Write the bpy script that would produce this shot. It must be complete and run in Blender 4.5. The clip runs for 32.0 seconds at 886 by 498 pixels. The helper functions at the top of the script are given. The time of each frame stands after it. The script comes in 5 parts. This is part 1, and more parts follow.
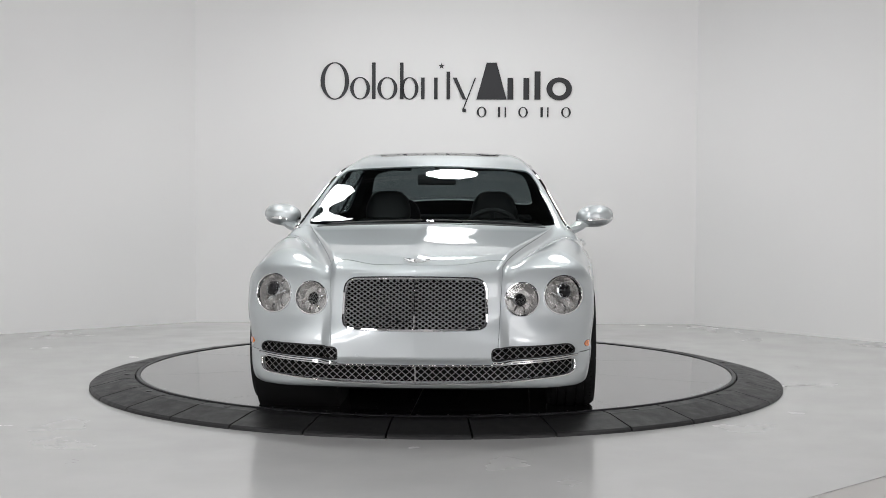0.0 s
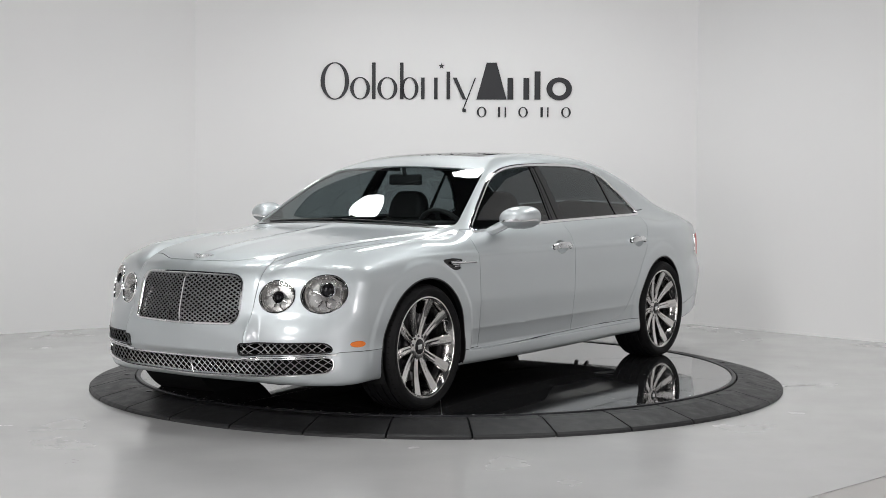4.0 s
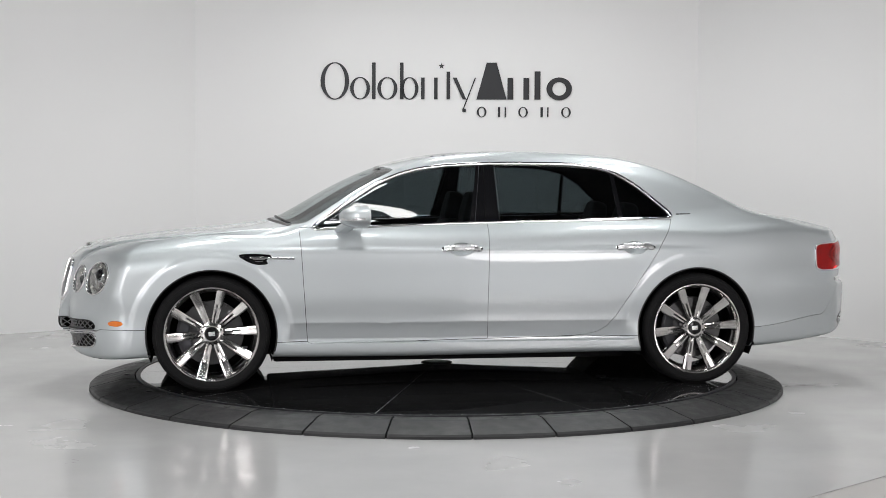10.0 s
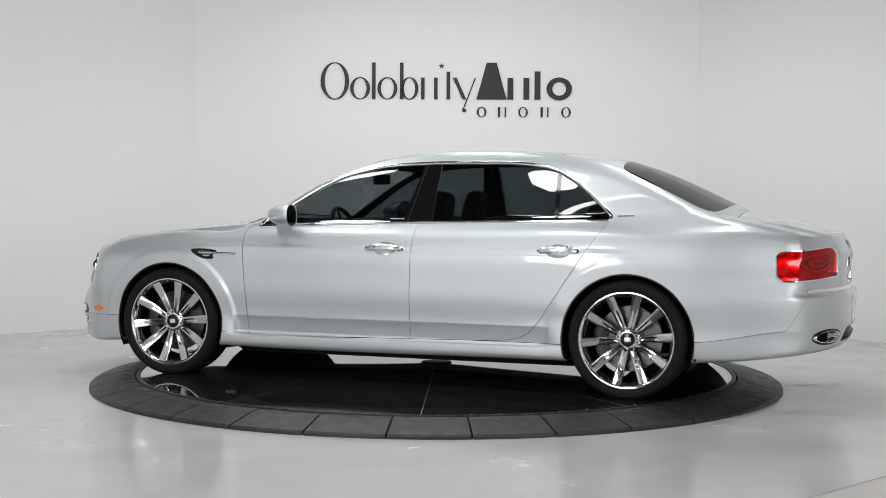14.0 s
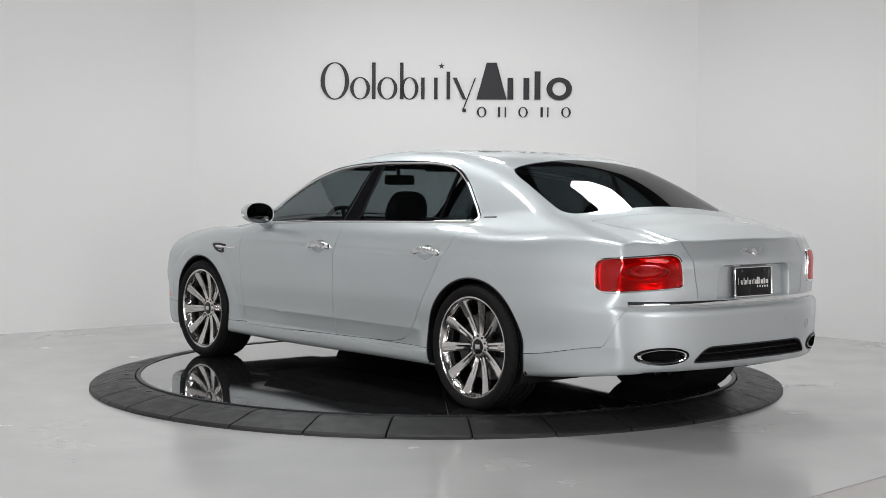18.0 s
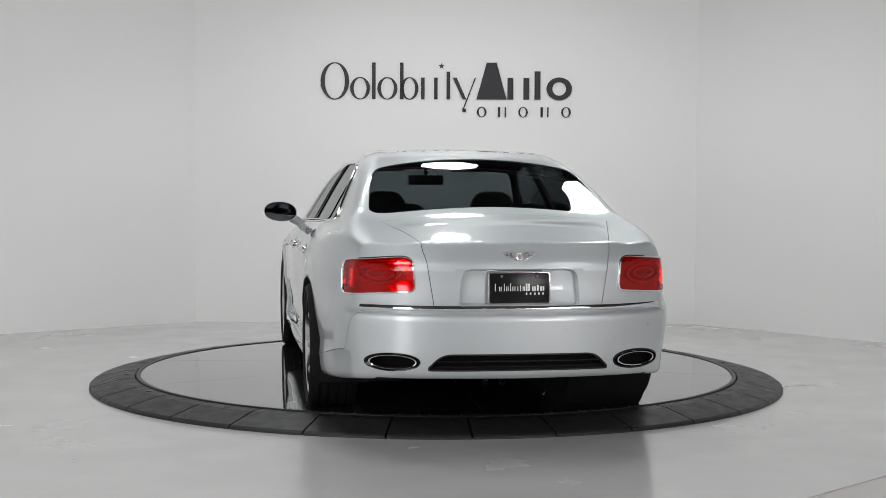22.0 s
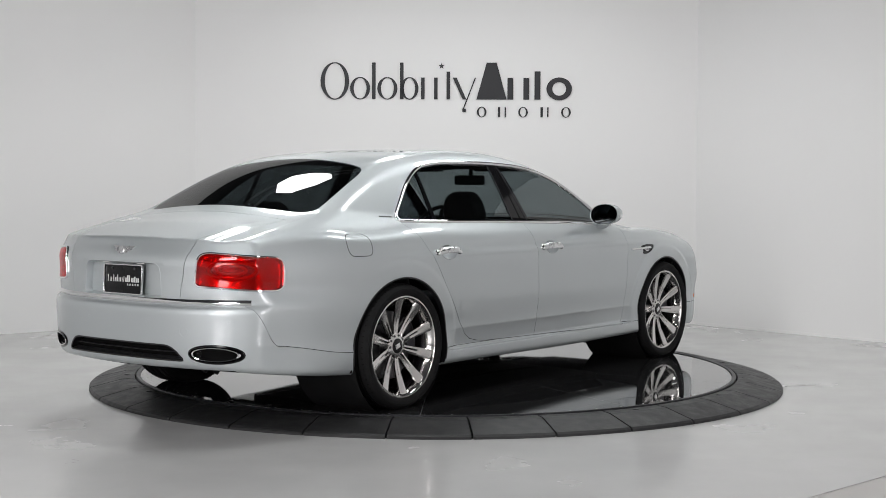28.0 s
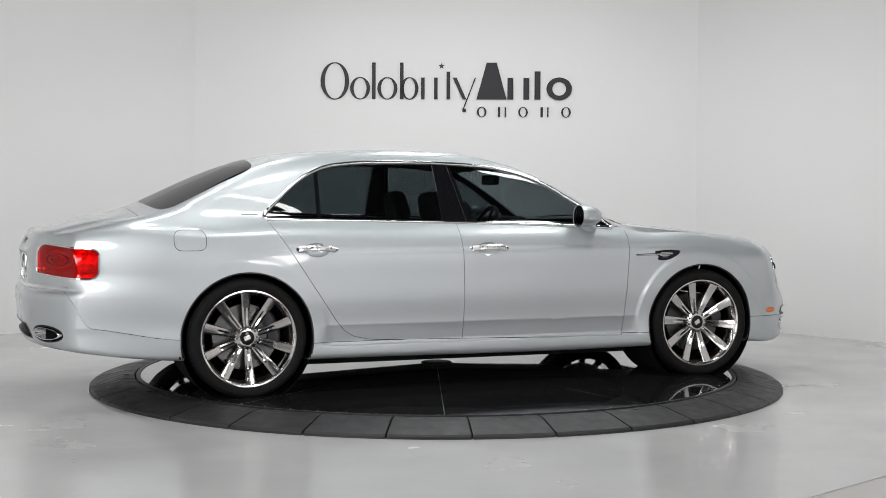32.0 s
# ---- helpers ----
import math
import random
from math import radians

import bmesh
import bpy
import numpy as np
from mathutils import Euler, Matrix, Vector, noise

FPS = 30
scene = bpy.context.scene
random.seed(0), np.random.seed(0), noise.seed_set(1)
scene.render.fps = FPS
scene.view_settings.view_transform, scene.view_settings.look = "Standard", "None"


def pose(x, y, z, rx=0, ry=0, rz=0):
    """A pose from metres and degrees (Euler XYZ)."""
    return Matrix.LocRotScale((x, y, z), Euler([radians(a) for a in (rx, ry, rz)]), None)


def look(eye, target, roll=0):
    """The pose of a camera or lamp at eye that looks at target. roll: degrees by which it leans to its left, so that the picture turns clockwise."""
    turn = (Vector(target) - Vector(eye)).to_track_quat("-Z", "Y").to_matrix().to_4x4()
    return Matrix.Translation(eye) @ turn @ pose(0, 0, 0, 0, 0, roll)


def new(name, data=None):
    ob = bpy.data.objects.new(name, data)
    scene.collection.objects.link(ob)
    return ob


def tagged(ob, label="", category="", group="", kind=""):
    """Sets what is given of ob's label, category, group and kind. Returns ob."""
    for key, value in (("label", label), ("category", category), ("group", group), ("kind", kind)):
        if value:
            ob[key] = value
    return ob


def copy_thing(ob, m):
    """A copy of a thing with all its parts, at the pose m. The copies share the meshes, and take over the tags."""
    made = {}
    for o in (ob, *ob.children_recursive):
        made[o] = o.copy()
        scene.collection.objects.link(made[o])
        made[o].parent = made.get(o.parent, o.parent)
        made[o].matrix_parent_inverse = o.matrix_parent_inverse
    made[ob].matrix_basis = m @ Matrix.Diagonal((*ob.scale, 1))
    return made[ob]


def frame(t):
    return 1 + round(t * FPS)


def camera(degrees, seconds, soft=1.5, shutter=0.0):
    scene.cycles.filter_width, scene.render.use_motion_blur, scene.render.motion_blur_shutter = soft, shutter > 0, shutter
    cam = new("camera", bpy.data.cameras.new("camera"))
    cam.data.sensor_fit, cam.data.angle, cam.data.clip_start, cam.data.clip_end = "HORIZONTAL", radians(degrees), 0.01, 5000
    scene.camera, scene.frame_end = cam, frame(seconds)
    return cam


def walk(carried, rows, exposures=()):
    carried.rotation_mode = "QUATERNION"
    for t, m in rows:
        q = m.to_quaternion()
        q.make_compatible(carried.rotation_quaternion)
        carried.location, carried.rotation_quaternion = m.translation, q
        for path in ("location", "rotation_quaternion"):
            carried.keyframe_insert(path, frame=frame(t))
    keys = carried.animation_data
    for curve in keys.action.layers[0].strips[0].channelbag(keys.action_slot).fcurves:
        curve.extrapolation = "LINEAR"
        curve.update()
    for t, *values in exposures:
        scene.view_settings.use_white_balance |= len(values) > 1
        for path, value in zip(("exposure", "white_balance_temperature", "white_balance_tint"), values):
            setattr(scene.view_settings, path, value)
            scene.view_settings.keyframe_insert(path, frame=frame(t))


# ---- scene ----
# ---- camera: it stands still on a tripod in front of the turntable ----
cam = camera(35.16, 32.0, soft=0.8)
EYE = Vector((0.0, -9.639, 1.345))
AIM = EYE + Vector((0.00433, 0.99891, -0.04642))
STAND = look(EYE, AIM, 0.246)
walk(cam, [(0.0, STAND), (32.0, STAND)], exposures=((0.0, -0.14), (6.0, -0.15), (9.0, -0.07), (13.0, -0.08), (17.0, -0.11), (20.0, -0.24), (22.0, -0.29), (24.0, -0.19), (28.0, -0.18), (32.0, -0.10)))

# ---- light: octagonal softboxes and strip lights under a dark ceiling ----
world = bpy.data.worlds.new("studio_world")
scene.world = world
world.use_nodes = True
world.node_tree.nodes["Background"].inputs[0].default_value = (0.75, 0.78, 0.82, 1)
world.node_tree.nodes["Background"].inputs[1].default_value = 0.05
scene.view_settings.exposure = 0.0

BOX_GLOW = 22.0
FRONT_GLOW = 5.0
FILL_GLOW = 12.0
STRIP_GLOW = 16.0

TABLE_Z = 0.078          # top of the turning disc
TABLE_R = 2.03
RING_R = 2.334
TURN_0, TURN_RATE = 2.89, 7.666   # heading at the start, degrees a second
# the drive runs a little ahead and behind its even pace
TURN_DRIFT = ((0, 0.19), (2, 0.62), (4, 0.55), (5.5, 0.50), (6, 0.60), (7, 1.03), (8, 1.35), (9, 1.52), (10, 1.32), (11, 0.71), (12, 0.0), (13, -0.54), (14, -0.75), (15.3, -0.45), (17, 0.15), (18, 0.22), (19, 0.03), (20, -0.36), (21, -0.55), (22, -0.58), (23, -0.41), (24, 0.42), (25, 0.95), (26.5, 0.45), (28, 0.0), (29, 0.17), (30, 0.71), (31, 1.17), (32, 1.46))
CAR_OFF = (-0.002, -0.019)        # axis of the table in the car's space


# ---- small mesh tools ----
def obj(name, me, parent=None, mats=(), label="", category="", kind="", group=""):
    ob = new(name, me)
    for m in mats:
        if m.name not in me.materials:
            me.materials.append(m)
    if parent is not None:
        ob.parent = parent
    return tagged(ob, label, category, group, kind)


def part(name, bm, material, parent, label="", smooth=True, angle=40):
    """Links a bmesh as one mesh object under its thing or part."""
    me = bpy.data.meshes.new(name)
    bmesh.ops.recalc_face_normals(bm, faces=bm.faces)
    bm.to_mesh(me)
    bm.free()
    if smooth:
        me.polygons.foreach_set("use_smooth", [True] * len(me.polygons))
        me.set_sharp_from_angle(angle=radians(angle))
    return obj(name, me, parent, (material,), label)


def empty(name, m=None, label="", category="", kind="", group=""):
    ob = new(name)
    ob.empty_display_size = 0.2
    if m is not None:
        ob.matrix_world = m
    return tagged(ob, label, category, group, kind)


def box(bm, cx, cy, cz, sx, sy, sz, bevel=0.0, m=None, seg=2):
    t = Matrix.Translation((cx, cy, cz)) @ Matrix.Diagonal((sx, sy, sz, 1))
    if m is not None:
        t = m @ t
    g = bmesh.ops.create_cube(bm, size=1.0, matrix=t)
    if bevel:
        es = {e for v in g["verts"] for e in v.link_edges}
        bmesh.ops.bevel(bm, geom=list(es), offset=bevel, segments=seg, affect="EDGES", profile=0.6)
    return bm


def lathe(bm, prof, n=48, m=None, arc=360.0):
    """Turns a profile of (radius, height) about the z axis."""
    m = m or Matrix()
    closed = arc >= 359.9
    rings = []
    for k in range(n if closed else n + 1):
        a = radians(arc) * k / n
        rings.append([bm.verts.new(m @ Vector((r * math.cos(a), r * math.sin(a), h))) for r, h in prof])
    cnt = len(rings)
    for k in range(cnt if closed else cnt - 1):
        a, b = rings[k], rings[(k + 1) % cnt]
        for i in range(len(prof) - 1):
            if prof[i][0] < 1e-6 and prof[i + 1][0] < 1e-6:
                continue
            bm.faces.new((a[i], b[i], b[i + 1], a[i + 1]))
    bmesh.ops.remove_doubles(bm, verts=bm.verts, dist=1e-6)
    return bm


def sweep(bm, path, sect, closed=False, up=(0, 0, 1), cap=True, scale=None):
    """Sweeps a closed section of (side, up) points along a path of points."""
    path = [Vector(q) for q in path]
    n, rings = len(path), []
    for i, q in enumerate(path):
        a = path[(i - 1) % n] if (closed or i) else q
        b = path[(i + 1) % n] if (closed or i < n - 1) else q
        t = (b - a).normalized()
        u = up(i) if callable(up) else Vector(up)
        s = t.cross(u).normalized()
        w = s.cross(t).normalized()
        k = scale(i / (n - 1)) if scale else 1.0
        rings.append([bm.verts.new(q + s * x * k + w * y * k) for x, y in sect])
    m = len(sect)
    for i in range(n if closed else n - 1):
        a, b = rings[i], rings[(i + 1) % n]
        for j in range(m):
            bm.faces.new((a[j], b[j], b[(j + 1) % m], a[(j + 1) % m]))
    if cap and not closed:
        bm.faces.new(rings[0][::-1])
        bm.faces.new(rings[-1])
    return bm


def circle_pts(r, n=10):
    return [(r * math.cos(2 * math.pi * k / n), r * math.sin(2 * math.pi * k / n)) for k in range(n)]


# ---- numbers: splines and outlines ----
def spline(*keys):
    """A natural cubic spline through (x, value) pairs, straight past its ends."""
    k = np.array(sorted(keys), float)
    x, y = k[:, 0], k[:, 1]
    n = len(x)
    h = np.diff(x)
    a = np.zeros((n, n))
    r = np.zeros(n)
    a[0, 0] = a[-1, -1] = 1
    for i in range(1, n - 1):
        a[i, i - 1:i + 2] = h[i - 1], 2 * (h[i - 1] + h[i]), h[i]
        r[i] = 6 * ((y[i + 1] - y[i]) / h[i] - (y[i] - y[i - 1]) / h[i - 1])
    m = np.linalg.solve(a, r)

    def f(q):
        q = np.asarray(q, float)
        c = np.clip(q, x[0], x[-1])
        i = np.clip(np.searchsorted(x, c) - 1, 0, n - 2)
        d, e = x[i + 1] - c, c - x[i]
        v = (m[i] * d ** 3 + m[i + 1] * e ** 3) / (6 * h[i]) + (y[i] / h[i] - m[i] * h[i] / 6) * d + (y[i + 1] / h[i] - m[i + 1] * h[i] / 6) * e
        s0 = (y[1] - y[0]) / h[0] - h[0] * m[1] / 6
        s1 = (y[-1] - y[-2]) / h[-1] + h[-1] * m[-2] / 6
        return v + np.minimum(q - x[0], 0) * s0 + np.maximum(q - x[-1], 0) * s1
    return f


def rounded(pts, r, n=5):
    """A closed outline with its corners rounded by r (one radius or one for each)."""
    out = []
    m = len(pts)
    rs = [r] * m if isinstance(r, (int, float)) else r
    for i in range(m):
        p, a, b = Vector(pts[i]), Vector(pts[i - 1]), Vector(pts[(i + 1) % m])
        da, db = min(rs[i], (a - p).length * 0.48), min(rs[i], (b - p).length * 0.48)
        q0, q1 = p + (a - p).normalized() * da, p + (b - p).normalized() * db
        if rs[i] <= 0:
            out.append(tuple(p))
            continue
        for k in range(n + 1):
            t = k / n
            out.append(tuple(q0 * (1 - t) ** 2 + p * 2 * t * (1 - t) + q1 * t * t))
    return out


def curve_pts(pts, n=8, closed=True):
    """A Catmull-Rom line through points."""
    p = [np.array(q, float) for q in pts]
    m, out = len(p), []
    for i in range(m if closed else m - 1):
        if closed:
            a, b, c, d = p[i - 1], p[i], p[(i + 1) % m], p[(i + 2) % m]
        else:
            a, b, c, d = p[max(i - 1, 0)], p[i], p[i + 1], p[min(i + 2, m - 1)]
        for k in range(n):
            t = k / n
            out.append(tuple(0.5 * (2 * b + (c - a) * t + (2 * a - 5 * b + 4 * c - d) * t * t + (3 * b - a - 3 * c + d) * t ** 3)))
    if not closed:
        out.append(tuple(p[-1]))
    return out


def outline(pts):
    """The signed distance to a closed outline (inside is negative)."""
    p = np.array(pts, float)
    q = np.roll(p, -1, 0)

    def f(u, v):
        u, v = np.asarray(u, float), np.asarray(v, float)
        best = np.full(u.shape, 1e9)
        inside = np.zeros(u.shape, bool)
        for (ax, ay), (bx, by) in zip(p, q):
            ex, ey = bx - ax, by - ay
            t = np.clip(((u - ax) * ex + (v - ay) * ey) / (ex * ex + ey * ey + 1e-18), 0, 1)
            best = np.minimum(best, np.hypot(u - ax - t * ex, v - ay - t * ey))
            if ay != by:
                inside ^= ((ay > v) != (by > v)) & (u < ax + (v - ay) / (by - ay) * ex)
        return np.where(inside, -best, best)
    return f


def smax(a, b, k):
    h = np.maximum(k - np.abs(a - b), 0) / k
    return np.maximum(a, b) + h * h * k * 0.25


def smin(a, b, k):
    return -smax(-a, -b, k)


def step(a, b, v):
    t = np.clip((v - a) / (b - a), 0, 1)
    return t * t * (3 - 2 * t)


# ---- materials ----
def material(name, colour, rough=0.5, metal=0.0, coat=0.0, scale=0.0, vary=0.0, bump=0.0, bump_scale=0.0, trans=0.0, ior=1.45, spec=0.5, emit=None, glow=0.0, rough_vary=0.0):
    mat = bpy.data.materials.new(name)
    mat.use_nodes = True
    nt = mat.node_tree
    b = nt.nodes["Principled BSDF"]
    b.inputs["Base Color"].default_value = (*colour, 1)
    b.inputs["Roughness"].default_value = rough
    b.inputs["Metallic"].default_value = metal
    b.inputs["Coat Weight"].default_value = coat
    b.inputs["Coat Roughness"].default_value = 0.03
    b.inputs["Transmission Weight"].default_value = trans
    b.inputs["IOR"].default_value = ior
    b.inputs["Specular IOR Level"].default_value = spec
    if emit:
        b.inputs["Emission Color"].default_value = (*emit, 1)
        b.inputs["Emission Strength"].default_value = glow
    if vary or bump or rough_vary:
        tc = nt.nodes.new("ShaderNodeTexCoord")
        nz = nt.nodes.new("ShaderNodeTexNoise")
        nz.inputs["Scale"].default_value = scale or 8.0
        nz.inputs["Detail"].default_value = 6
        nt.links.new(tc.outputs["Object"], nz.inputs["Vector"])
        if vary:
            mix = nt.nodes.new("ShaderNodeMix")
            mix.data_type = "RGBA"
            mix.inputs["A"].default_value = (*[c * (1 - vary) for c in colour], 1)
            mix.inputs["B"].default_value = (*[min(1, c * (1 + vary)) for c in colour], 1)
            nt.links.new(nz.outputs["Fac"], mix.inputs["Factor"])
            nt.links.new(mix.outputs["Result"], b.inputs["Base Color"])
        if rough_vary:
            mr = nt.nodes.new("ShaderNodeMapRange")
            mr.inputs["From Min"].default_value, mr.inputs["From Max"].default_value = 0.3, 0.7
            mr.inputs["To Min"].default_value, mr.inputs["To Max"].default_value = rough * (1 - rough_vary), rough * (1 + rough_vary)
            nt.links.new(nz.outputs["Fac"], mr.inputs["Value"])
            nt.links.new(mr.outputs["Result"], b.inputs["Roughness"])
        if bump:
            n2 = nt.nodes.new("ShaderNodeTexNoise")
            n2.inputs["Scale"].default_value = bump_scale or 200.0
            n2.inputs["Detail"].default_value = 4
            nt.links.new(tc.outputs["Object"], n2.inputs["Vector"])
            bp = nt.nodes.new("ShaderNodeBump")
            bp.inputs["Strength"].default_value = bump
            bp.inputs["Distance"].default_value = 0.002
            nt.links.new(n2.outputs["Fac"], bp.inputs["Height"])
            nt.links.new(bp.outputs["Normal"], b.inputs["Normal"])
    return mat


PAINT = material("silver_paint", (0.552, 0.587, 0.600), 0.49, 0.68, 1.0, scale=900, vary=0.03, bump=0.02, bump_scale=1500)
CHROME = material("chrome", (0.80, 0.80, 0.81), 0.06, 1.0, scale=6, rough_vary=0.4)
RIM_METAL = material("polished_rim", (0.62, 0.605, 0.595), 0.15, 1.0, scale=14, rough_vary=0.35)
DARK_METAL = material("dark_metal", (0.05, 0.05, 0.055), 0.4, 0.8, scale=20, vary=0.15)
STEEL = material("brake_steel", (0.10, 0.10, 0.102), 0.35, 1.0, scale=30, vary=0.15, rough_vary=0.3)
BLACK = material("black_trim", (0.012, 0.012, 0.013), 0.35, scale=20, vary=0.2)
PIANO = material("gloss_black", (0.006, 0.006, 0.007), 0.06, spec=0.35, scale=20, vary=0.1)
UNDER = material("underbody_black", (0.012, 0.012, 0.0125), 0.7, spec=0.12, scale=10, vary=0.3, bump=0.3)
RUBBER = material("tyre_rubber", (0.012, 0.012, 0.0125), 0.6, spec=0.10, scale=25, vary=0.2, bump=0.2, bump_scale=300)
GAP = material("seam_black", (0.006, 0.006, 0.006), 0.8, spec=0.08, scale=10, vary=0.2)
LEATHER = material("dark_leather", (0.014, 0.0135, 0.0135), 0.5, scale=15, vary=0.2, bump=0.4, bump_scale=350)
CABIN = material("cabin_black", (0.012, 0.012, 0.0125), 0.6, scale=12, vary=0.2, bump=0.2)
AMBER = material("amber_lens", (0.80, 0.19, 0.015), 0.12, coat=1.0, scale=40, vary=0.15)
LAMP_BOWL = material("faceted_reflector", (0.56, 0.51, 0.49), 0.20, 0.75, scale=20, vary=0.3, bump=1.0, bump_scale=26)
RED_DEEP = material("red_lens_inner", (0.42, 0.02, 0.015), 0.22, spec=0.35, scale=20, vary=0.3)
PLATE = material("plate_black", (0.010, 0.010, 0.011), 0.2, spec=0.25, scale=12, vary=0.2)
WHITE_INK = material("white_print", (0.75, 0.75, 0.74), 0.4, scale=30, vary=0.05)
BLACK_INK = material("black_sign", (0.018, 0.018, 0.022), 0.45, scale=10, vary=0.15)
MIRROR = material("mirror_glass", (0.10, 0.105, 0.11), 0.02, 1.0)
WALL = material("white_wall", (0.87, 0.865, 0.862), 0.55, scale=0.7, vary=0.02, bump=0.05, bump_scale=60)
CEIL = material("dark_ceiling", (0.035, 0.037, 0.04), 0.8, scale=1.2, vary=0.3)
TRUSS = material("grey_truss", (0.16, 0.16, 0.165), 0.5, 0.3, scale=5, vary=0.2)
REFLECTOR = material("lamp_reflector", (0.72, 0.70, 0.69), 0.10, 1.0, scale=60, rough_vary=0.3)
BOWL = material("lamp_bowl", (0.58, 0.555, 0.535), 0.24, 0.55, scale=30, vary=0.2, rough_vary=0.3)
INDICATOR = material("indicator_lining", (0.80, 0.80, 0.81), 0.12, 0.85, coat=0.5, scale=60, rough_vary=0.3)
WIRE = material("polished_wire", (0.38, 0.38, 0.39), 0.36, 0.95, scale=40, rough_vary=0.3)
EMBLEM = material("satin_emblem", (0.75, 0.75, 0.76), 0.3, 0.85, scale=40, rough_vary=0.3)
HOUSING = material("softbox_fabric", (0.02, 0.02, 0.02), 0.8, scale=9, vary=0.2)


def glow(name, colour, power):
    m = bpy.data.materials.new(name)
    m.use_nodes = True
    nt = m.node_tree
    nt.nodes.remove(nt.nodes["Principled BSDF"])
    e = nt.nodes.new("ShaderNodeEmission")
    e.inputs[0].default_value = (*colour, 1)
    e.inputs[1].default_value = power
    nt.links.new(e.outputs[0], nt.nodes["Material Output"].inputs[0])
    return m


BOX_LIGHT = glow("softbox_light", (0.982, 1.0, 0.998), BOX_GLOW)
FRONT_LIGHT = glow("front_softbox_light", (1.0, 0.975, 0.985), FRONT_GLOW)
FILL_LIGHT = glow("stand_fill_light", (1.0, 0.962, 0.972), FILL_GLOW)
STRIP_LIGHT = glow("strip_light", (1.0, 0.99, 0.97), STRIP_GLOW)


def tinted_glass(name, tint, opacity):
    """Thin glass: a clear tinted layer under a mirror-like skin."""
    m = bpy.data.materials.new(name)
    m.use_nodes = True
    nt = m.node_tree
    nt.nodes.remove(nt.nodes["Principled BSDF"])
    tr = nt.nodes.new("ShaderNodeBsdfTransparent")
    tr.inputs[0].default_value = (*tint, 1)
    gl = nt.nodes.new("ShaderNodeBsdfGlossy")
    gl.inputs[0].default_value = (1, 1, 1, 1)
    gl.inputs[1].default_value = 0.01
    # gloss grows towards grazing angles, alike on both faces of the pane
    fr = nt.nodes.new("ShaderNodeLayerWeight")
    fr.inputs[0].default_value = 0.5
    pw = nt.nodes.new("ShaderNodeMath")
    pw.operation = "POWER"
    pw.inputs[1].default_value = 4.6
    nt.links.new(fr.outputs["Facing"], pw.inputs[0])
    ma = nt.nodes.new("ShaderNodeMath")
    ma.operation = "MULTIPLY_ADD"
    ma.inputs[1].default_value, ma.inputs[2].default_value = 0.6 - opacity, opacity
    nt.links.new(pw.outputs[0], ma.inputs[0])
    mx = nt.nodes.new("ShaderNodeMixShader")
    nt.links.new(ma.outputs[0], mx.inputs[0])
    nt.links.new(tr.outputs[0], mx.inputs[1])
    nt.links.new(gl.outputs[0], mx.inputs[2])
    nt.links.new(mx.outputs[0], nt.nodes["Material Output"].inputs[0])
    return m


GLASS = tinted_glass("tinted_glass", (0.21, 0.24, 0.25), 0.06)
REAR_GLASS = tinted_glass("privacy_glass", (0.15, 0.168, 0.175), 0.055)
SCREEN = tinted_glass("screen_glass", (0.58, 0.64, 0.64), 0.07)
RED = tinted_glass("red_lens", (0.84, 0.030, 0.028), 0.03)
LENS = tinted_glass("lamp_lens", (0.93, 0.95, 0.96), 0.05)


# ---- the studio: an eight-sided white room ----
def floor_material():
    m = material("epoxy_floor", (0.60, 0.596, 0.590), 0.22, scale=1.3, vary=0.05, rough_vary=0.35, bump=0.03, bump_scale=40, coat=0.15)
    return m


FLOOR = floor_material()
ROOM_H, WALL_H = 5.0, 3.75
# the floor line of the room, anticlockwise from above
PLAN = [(-2.333, 3.887), (-6.2, 0.884), (-6.2, -10.2), (-3.8, -12.6), (3.8, -12.6), (6.4, -10.2), (6.4, -0.541), (2.490, 3.809)]


def slab(name, pts, z0, z1, mat, label, flip=False):
    bm = bmesh.new()
    f = bm.faces.new([bm.verts.new((x, y, z1)) for x, y in pts])
    g = bmesh.ops.extrude_face_region(bm, geom=[f])
    bmesh.ops.translate(bm, verts=[v for v in g["geom"] if isinstance(v, bmesh.types.BMVert)], vec=(0, 0, z0 - z1))
    ob = part(name, bm, mat, None, smooth=False)
    return tagged(ob, label, name.split("_")[0], kind="structure")


